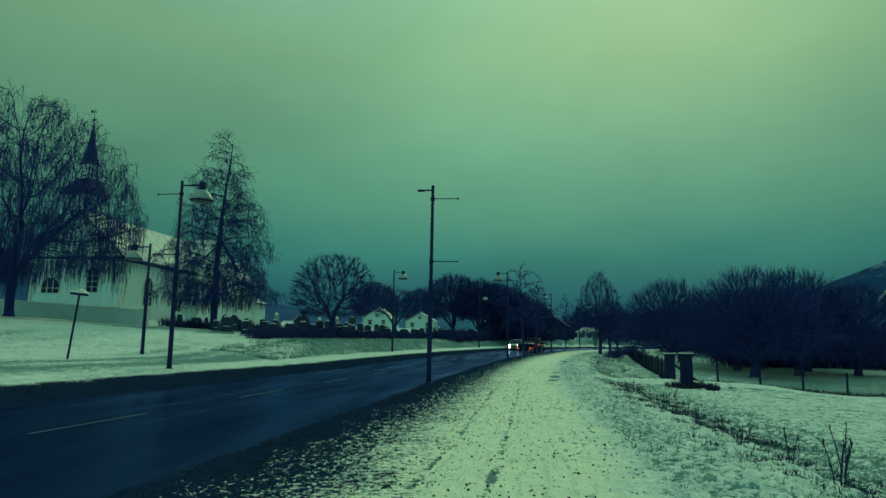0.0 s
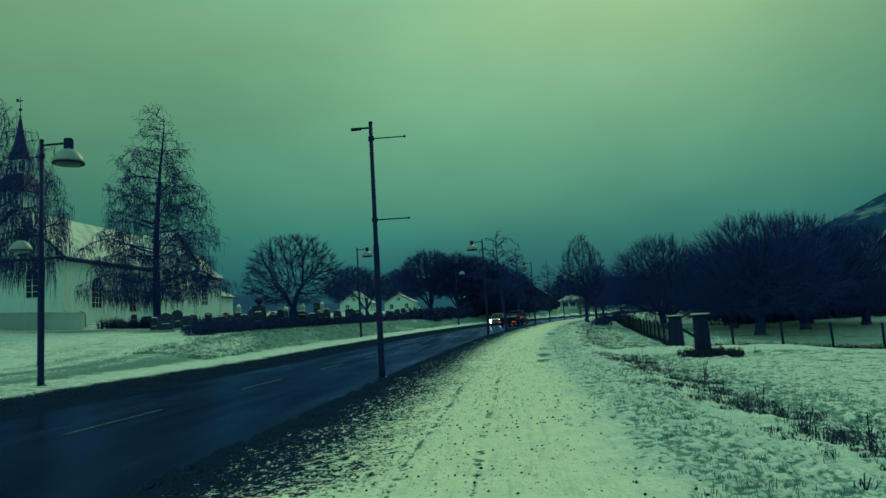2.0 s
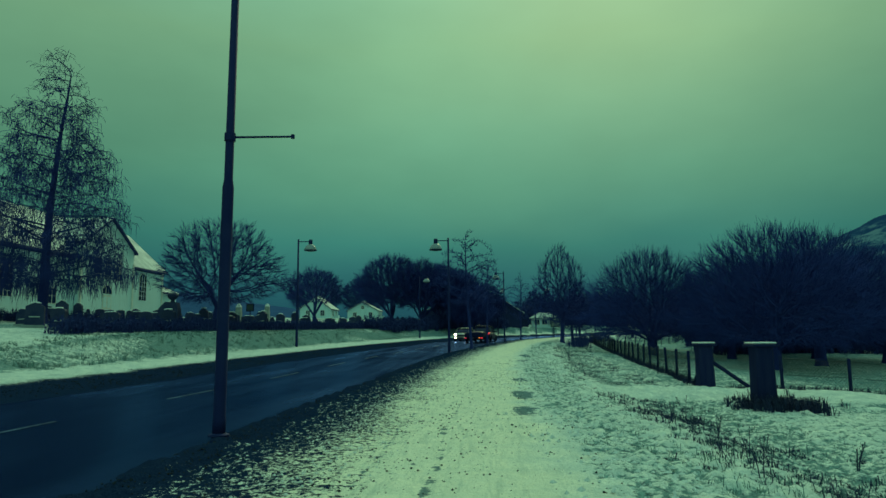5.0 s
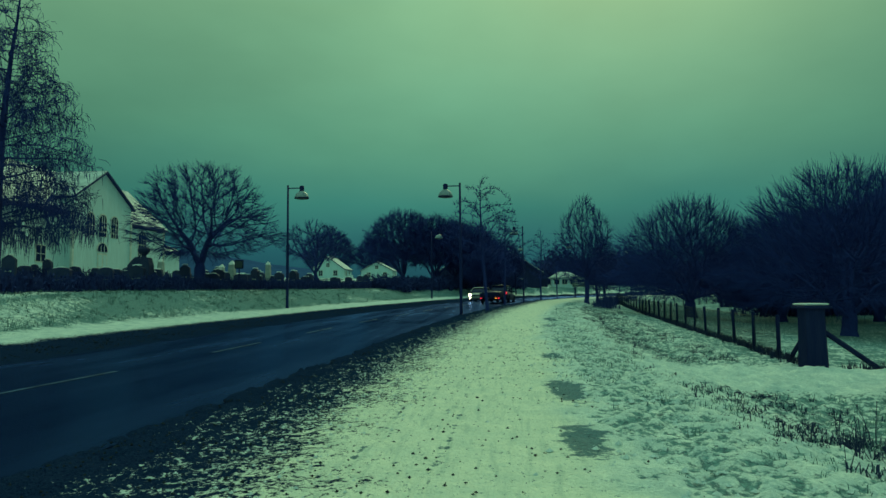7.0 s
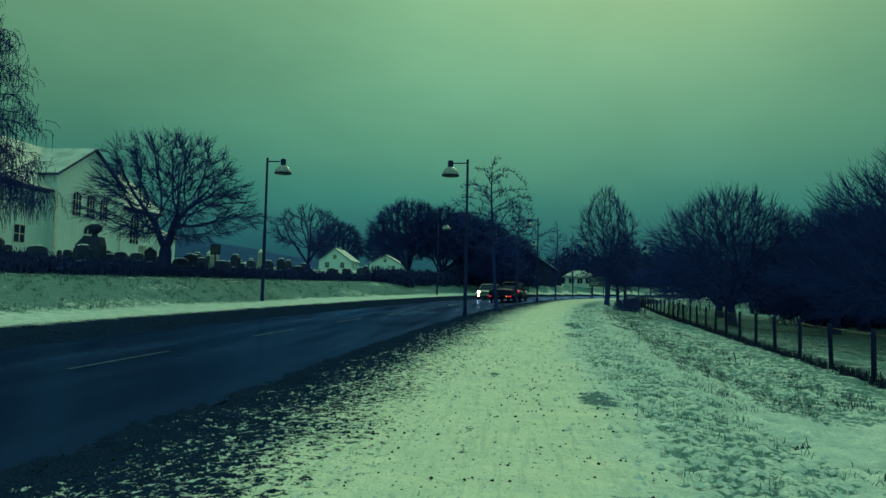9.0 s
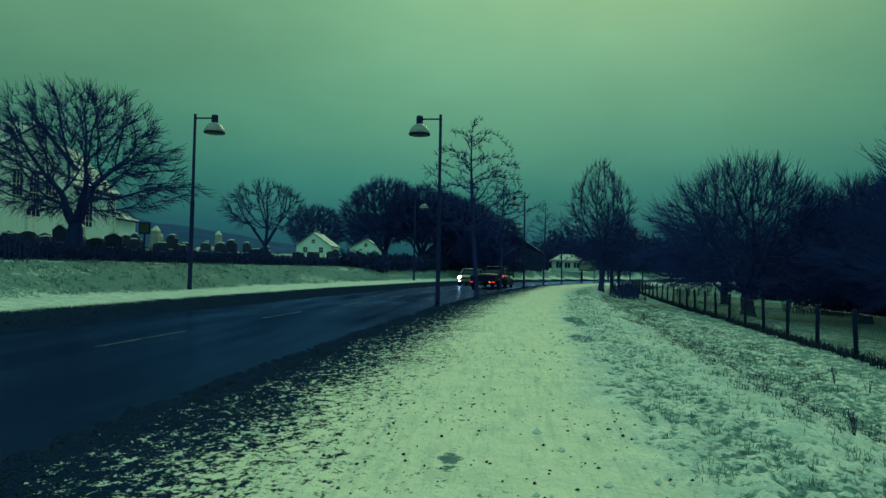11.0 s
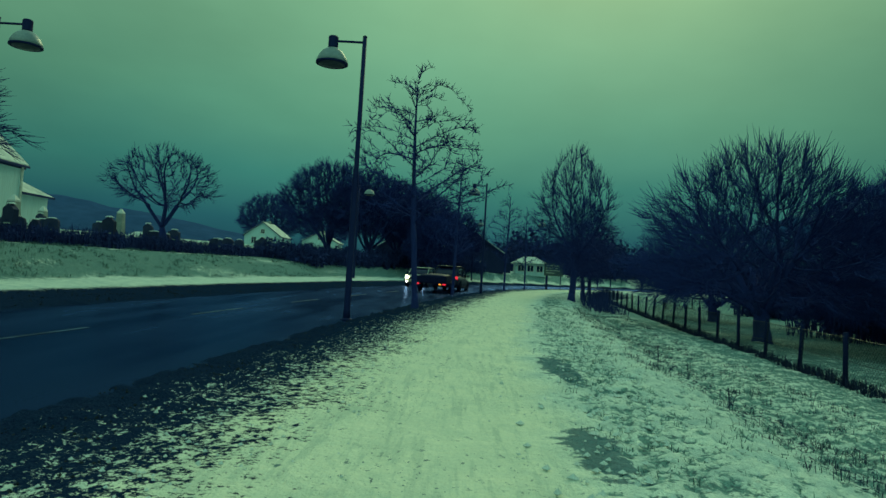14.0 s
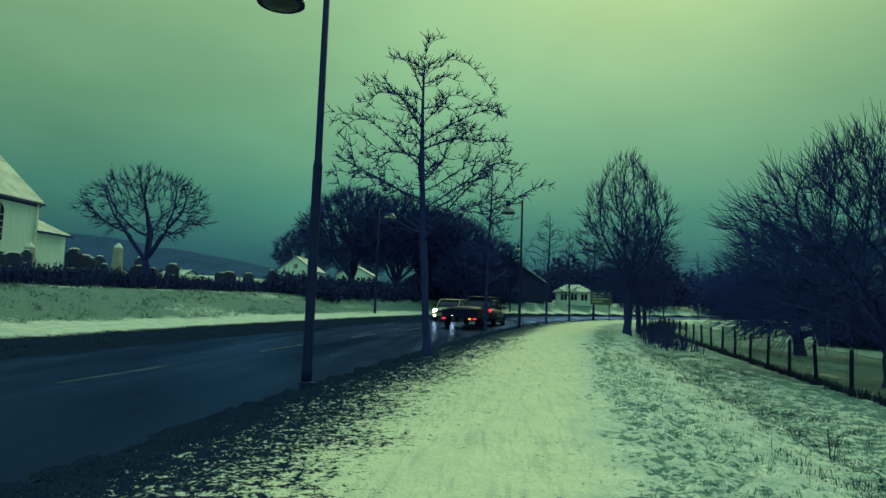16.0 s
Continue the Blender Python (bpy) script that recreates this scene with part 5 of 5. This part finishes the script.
def car(name, m, paint, label, length=4.1, hw=0.89, hood=0.98, roof=1.54, lights_on=True, tail_on=False, boxy=0.0):
    """Front towards local -y."""
    t = thing(name, m, label, "car")
    L = length / 2
    part("body", loft([(-L, hw * 0.80, 0.30, 0.66), (-L + 0.12, hw * 0.93, 0.22, 0.80), (-L + 0.5, hw, 0.20, 0.90), (-L + 1.15, hw, 0.20, hood), (0.2, hw, 0.20, hood + 0.02), (L - 0.5, hw, 0.20, hood + 0.03), (L - 0.12, hw * 0.95, 0.24, hood), (L, hw * 0.86, 0.32, hood - 0.12)], 20, 4.0), paint, t)
    part("greenhouse", loft([(-L + 1.0, hw * 0.86, hood - 0.06, hood + 0.02), (-L + 1.62, hw * 0.84, hood - 0.06, roof - 0.06), (-L + 2.0, hw * 0.82, hood - 0.06, roof - 0.03), (L - 0.75 + boxy, hw * 0.82, hood - 0.06, roof - 0.04), (L - 0.22 + boxy * 0.3, hw * 0.84, hood - 0.06, hood + 0.08)], 16, 5.0), PANE, t, "dark tinted glass")
    part("roof", loft([(-L + 1.5, hw * 0.74, roof - 0.06, roof - 0.02), (-L + 1.75, hw * 0.80, roof - 0.06, roof), (0.4, hw * 0.80, roof - 0.05, roof + 0.01), (L - 0.72 + boxy, hw * 0.79, roof - 0.06, roof - 0.005), (L - 0.55 + boxy, hw * 0.74, roof - 0.08, roof - 0.04)], 14, 4.0), paint, t)
    for s in (-1, 1):
        for y0, z0, y1, z1 in ((-L + 0.95, hood, -L + 1.65, roof - 0.05), (0.15, hood, 0.15, roof - 0.05), (L - 0.30, hood, L - 0.75 + boxy, roof - 0.05)):
            part("pillar", Mesh().tube([(s * hw * 0.87, y0, z0), (s * hw * 0.80, y1, z1)], [0.035, 0.03], 5), paint, t)
        part("mirror", loft([(-0.09, 0.06, -0.05, 0.05), (0, 0.11, -0.08, 0.08), (0.06, 0.09, -0.07, 0.07)], 10, 3), PLASTIC, t, m=Matrix.Translation((s * (hw + 0.10), -L + 1.45, hood + 0.10)))
        part("side_skirt", Mesh().box(s * hw - 0.03, -L + 0.8, 0.20, s * hw + 0.03, L - 0.8, 0.34, bevel=0.02), PLASTIC, t)
        part("door_seam", Mesh().box(s * (hw - 0.006) - 0.008, 0.10, 0.34, s * (hw - 0.006) + 0.008, 0.12, hood - 0.02), PLASTIC, t)
        part("door_handle", Mesh().box(s * hw - 0.03, 0.0 - 0.16, hood - 0.16, s * hw + 0.03, 0.0, hood - 0.13), PLASTIC, t)
        part("headlight", Mesh().lathe([(0.02, -0.04), (0.15, -0.02), (0.16, 0.03), (0.12, 0.06)], 14, Matrix.Translation((s * hw * 0.70, -L + 0.09, 0.72)) @ Matrix.Rotation(radians(90), 4, "X")), HEADLIGHT if lights_on else ALLOY, t, "lit headlight" if lights_on else "")
        part("fog_lamp", Mesh().lathe([(0.02, -0.03), (0.07, -0.01), (0.07, 0.04)], 12, Matrix.Translation((s * hw * 0.70, -L + 0.02, 0.40)) @ Matrix.Rotation(radians(90), 4, "X")), HEADLIGHT if lights_on else ALLOY, t)
        part("tail_light", Mesh().box(s * hw * 0.80 - 0.09, L - 0.07, hood - 0.24, s * hw * 0.80 + 0.09, L + 0.012, hood - 0.04, bevel=0.03), TAILLIGHT if tail_on else PLASTIC, t, "red tail light")
        for yy in (-L + 0.74, L - 0.78):
            wheel(t, s * (hw - 0.10), yy, 0.335, 0.22)
            part("wheel_arch", Mesh().rings([[(s * (hw - 0.04) + dx, yy + rr_ * math.cos(a), 0.335 + rr_ * math.sin(a)) for dx, rr_ in ((-0.06, 0.36), (0.055, 0.36), (0.055, 0.43), (-0.06, 0.43))] for a in [math.pi * k / 10 for k in range(11)]]), PLASTIC, t)
    grille = part("grille", Mesh().box(-0.50, -L - 0.012, 0.56, 0.50, -L + 0.05, 0.76, bevel=0.04), PLASTIC, t)
    for k in range(3):
        part("grille_bar", Mesh().box(-0.46, -L - 0.022, 0.60 + 0.055 * k, 0.46, -L - 0.010, 0.615 + 0.055 * k), ALLOY, grille)
    part("bumper", Mesh().box(-hw * 0.72, -L - 0.02, 0.26, hw * 0.72, -L + 0.1, 0.38, bevel=0.04), PLASTIC, t)
    part("number_plate", Mesh().box(-0.26, -L - 0.035, 0.42, 0.26, -L - 0.02, 0.53), PLATE, t)
    part("rear_bumper", Mesh().box(-hw * 0.8, L - 0.1, 0.30, hw * 0.8, L + 0.03, 0.46, bevel=0.04), PLASTIC, t)
    part("number_plate", Mesh().box(-0.26, L + 0.032, 0.50, 0.26, L + 0.045, 0.61), PLATE, t)
    for s in (-1, 1):
        part("wiper", Mesh().tube([(s * 0.1 - 0.25, -L + 0.98, hood + 0.05), (s * 0.1 + 0.25, -L + 1.12, hood + 0.14)], [0.012, 0.01], 4), PLASTIC, t)
    return t


def on_road(u, y, back=False):
    return pose(beside(u, y), y, rise(y) - 0.035, 0.7 if y > 36 else 0, 0, -math.degrees(heading(y)) + (180 if back else 0))


car("compact_car", on_road(-1.75, 95.5), PALE_PAINT, "pale compact car with lit headlights on wet road")
tow = car("estate_car", on_road(1.75, 89.8, True), DARK_PAINT, "black estate car with red tail lights towing a trailer", 4.7, 0.93, 1.02, 1.72, False, True, 0.25)
tr = thing("car_trailer", on_road(1.75, 84.4, True), "flat dark utility trailer with small red lights", "trailer")
part("bed", Mesh().box(-0.95, -1.7, 0.55, 0.95, 1.7, 0.65, bevel=0.02), PLASTIC, tr)
for s in (-1, 1):
    part("side_board", Mesh().box(s * 0.93 - 0.025, -1.68, 0.654, s * 0.93 + 0.025, 1.68, 0.98), PLASTIC, tr)
    part("tail_light", Mesh().box(s * 0.82 - 0.1, 1.735, 0.46, s * 0.82 + 0.1, 1.77, 0.54, bevel=0.01), TAILLIGHT, tr, "red tail light")
    wheel(tr, s * 0.98, 0.25, 0.32, 0.19)
    part("mudguard", Mesh().rings([[(s * 0.98 + dx, 0.25 + rr_ * math.cos(a), 0.32 + rr_ * math.sin(a)) for dx, rr_ in ((-0.12, 0.37), (0.12, 0.37), (0.12, 0.40), (-0.12, 0.40))] for a in [math.pi * k / 8 for k in range(9)]]), PLASTIC, tr)
part("turn_light", Mesh().box(-0.62, 1.735, 0.46, -0.48, 1.765, 0.54, bevel=0.01), AMBER, tr, "lit amber turn light")
for yy in (-1.68, 1.68):
    part("end_board", Mesh().box(-0.9, yy - 0.025, 0.654, 0.9, yy + 0.025, 0.98), PLASTIC, tr)
part("drawbar", Mesh().tube([(0, -1.7, 0.52), (0, -2.9, 0.48)], [0.05, 0.04], 6), STEEL, tr)
part("cover", loft([(-1.6, 0.88, 0.9, 1.0), (-0.4, 0.86, 0.9, 1.2), (0.6, 0.86, 0.9, 1.14), (1.6, 0.88, 0.9, 1.0)], 12, 2.6), PLASTIC, tr, "dark tarpaulin")

# ---- road marking ----
mark = surface("worn_road_paint", (0.06, 0.12, 0.22), (0.012, 0.024, 0.06), 0.5, scale=2.5, fine=20, relief=0)
for k in range(24):
    y0 = -12 + 7.0 * k
    mb = Mesh()
    for y in (y0, y0 + 1.5, y0 + 3.0):
        for u in (-0.05, 0.05):
            mb.v.append((beside(u, y), y, rise(y) - 0.045 + 0.02 + 0.004))
    mb.f = [(0, 1, 3, 2), (2, 3, 5, 4)]
    tagged(part("lane_dash", mb, mark), "worn pale lane dash on wet asphalt", "road marking", "lane dashes", "structure")


# ---- weeds, tufts, clods ----
def weed(seed, h, stems):
    r = random.Random(seed)
    t = thing("dry_weed", Matrix(), "tall dry weed stalk with dark seed heads in snow", "weed", "dry weeds")
    for _ in range(stems):
        a, ln = r.uniform(0, 6.283), h * r.uniform(0.6, 1.0)
        lean = r.uniform(0.05, 0.28)
        pts = [(0.03 * math.cos(a) + lean * ln * f * f * math.cos(a), 0.03 * math.sin(a) + lean * ln * f * f * math.sin(a), ln * f - 0.05 * (1 - f)) for f in (0, 0.4, 0.75, 1)]
        mb = Mesh()
        mb.tube(pts, [0.011, 0.009, 0.007, 0.005], 4)
        top = Vector(pts[-1])
        for k in range(3):
            p = Vector(pts[1]).lerp(Vector(pts[3]), r.random())
            mb.tube([p, p + Vector((r.gauss(0, 0.07), r.gauss(0, 0.07), 0.10))], [0.005, 0.003], 3)
        stalk = part("stalk", mb, STEM, t)
        hd = Mesh()
        w_ = r.uniform(0.08, 0.18)
        hd.rings([[(top.x + w_ * q * (1 + 0.5 * (j % 2)) * math.cos(j * 0.5236), top.y + w_ * q * (1 + 0.5 * (j % 2)) * math.sin(j * 0.5236), top.z + dz + 0.02 * (j % 2) * dz * 10) for j in range(12)] for q, dz in ((0.006, -0.04), (0.028, 0.0), (0.045, 0.03), (0.030, 0.05))])
        part("seed_head", hd, STEM, stalk)
    return t


wr = random.Random(9)
weeds = [weed(k, h, s) for k, (h, s) in enumerate(((0.6, 3), (0.5, 4), (0.7, 2), (0.45, 4)))]
first = 0
for k in range(44):
    y = (8 + 26 * (k / 44.0) ** 0.9) if k < 36 else wr.uniform(40, 60)
    u = wr.gauss(10.75, 0.35) if k < 36 else wr.uniform(10.6, 12.5)
    x = beside(u, y)
    m = pose(x, y, land(x, y) - 0.02, 0, 0, wr.uniform(0, 360))
    if first < 4:
        weeds[first].matrix_basis = m
        first += 1
    else:
        copy_thing(weeds[k % 4], m).scale = Vector((1, 1, 1)) * wr.uniform(0.4, 0.75)


def tufts(name, spots, label, material, seed, blades=9, h=(0.06, 0.16), wid=0.006, flat=0.8):
    r = random.Random(seed)
    mb = Mesh()
    for x, y in spots:
        z = land(x, y) - 0.01
        s = r.uniform(0.6, 1.5)
        for _ in range(blades):
            a = r.uniform(0, 6.283)
            ln = r.uniform(*h) * s
            o_ = Vector((x + r.gauss(0, 0.05) * s, y + r.gauss(0, 0.05) * s, z))
            d = Vector((math.cos(a), math.sin(a), 0))
            w = Vector((-d.y, d.x, 0)) * wid * r.uniform(0.7, 1.5)
            k = r.uniform(0.2, flat)
            p1, p2 = o_ + d * ln * k * 0.4 + Vector((0, 0, ln * 0.7)), o_ + d * ln * k * 1.3 + Vector((0, 0, ln * (1.0 - 0.5 * k)))
            mb.add([o_ - w, o_ + w, p1 + w * 0.7, p1 - w * 0.7, p2], [(0, 1, 2, 3), (3, 2, 4)])
    return tagged(part(name, mb, material), label, "grass", kind="stuff")


tf = random.Random(31)


def strewn(n, u0, u1, y0, y1, peak=None, power=1.6):
    out = []
    while len(out) < n:
        y = y0 + (y1 - y0) * tf.random() ** power
        u = tf.uniform(u0, u1) if peak is None else tf.gauss(*peak)
        if 31.8 < y < 36.4 and u > 10.2:
            continue
        x = beside(u, y)
        if noise.noise((x * 0.9, y * 0.9, 5)) + tf.uniform(-0.3, 0.3) > -0.05:
            out.append((x, y))
    return out


tufts("verge_grass", strewn(3400, 8.5, 13.0, 4, 80), "frosted grass tufts poking through the snow", GRASS, 1, 9, (0.03, 0.10), 0.0035, 1.2)
tufts("dark_tussocks", strewn(750, 0, 0, 6, 34, (10.8, 0.5), 1.0), "dark dead tussocks along the ditch", STEM, 2, 13, (0.03, 0.11), 0.006, 1.5)
tufts("slope_tussocks", strewn(1100, 10.2, 13.2, 37, 85, None, 1.2), "dark dead grass on the slope below the path", STEM, 3, 10, (0.03, 0.12), 0.0035, 1.2)
tufts("fence_grass", [(fence_x(y) + tf.gauss(0, 0.12), y) for y in np.arange(38, 100, 0.05)] + [(x, 36.95 + tf.gauss(0, 0.12)) for x in np.arange(8, 40, 0.04)], "long dead grass along the fence foot", STEM, 4, 8, (0.10, 0.28), 0.009)
tufts("post_grass", [(6.9 + tf.gauss(0.2, 0.5), 31.2 + tf.gauss(0, 0.4)) for _ in range(200)], "dark grass clump at the gatepost foot", STEM, 5, 9, (0.12, 0.34), 0.010)
tufts("bank_grass", strewn(2600, -11.4, -7.2, 36, 100, None, 1.3), "frosted long grass on the road bank", GRASS, 6, 7, (0.05, 0.16), 0.007, 1.1)


def clods(name, spots, size, label, material, seed):
    r = random.Random(seed)
    mb = Mesh()
    for x, y in spots:
        s = size * r.uniform(0.35, 1.6)
        z = land(x, y) + s * 0.1
        p = [Vector((x, y, z)) + Vector(q) * s * r.uniform(0.7, 1.2) for q in ((1, 0, 0), (0, 1, 0), (-1, 0, 0), (0, -1, 0), (0.1, 0.1, 0.8), (0, 0, -0.6))]
        mb.add(p, [(0, 1, 4), (1, 2, 4), (2, 3, 4), (3, 0, 4), (1, 0, 5), (2, 1, 5), (3, 2, 5), (0, 3, 5)])
    return tagged(part(name, mb, material), label, "debris", kind="stuff")


SOIL = surface("soil_clods", (0.012, 0.018, 0.030), (0.028, 0.036, 0.048), 0.95, scale=5, relief=0, spec=0.2)
clods("path_grit", [(beside(tf.uniform(4.9, 8.6), y), y) for y in (3 + 42 * tf.random() ** 1.8 for _ in range(4500))], 0.012, "dark grit scattered over the trodden snow", SOIL, 1)
clods("soil_clods", [(beside(3.5 + 1.5 * tf.random() ** 1.4, y), y) for y in (3 + 75 * tf.random() ** 1.5 for _ in range(9000))], 0.013, "dark soil clods on the road verge", SOIL, 2)
clods("snow_crumbs", [(beside(tf.gauss(5.4, 0.4), y), y) for y in (3 + 70 * tf.random() ** 1.5 for _ in range(4500))], 0.016, "crumbs of ploughed snow on the verge", SNOW, 3)
clods("snow_lumps", [(beside(tf.gauss(9.2, 0.6), y), y) for y in (4 + 62 * tf.random() ** 1.2 for _ in range(5000))], 0.028, "trodden lumps of snow beside the path", SNOW, 4)
clods("bank_slush", [(beside(-3.5 - 1.7 * tf.random(), y), y) for y in (10 + 80 * tf.random() ** 1.2 for _ in range(6000))], 0.022, "dark slush heaped along the road edge", SOIL, 5)
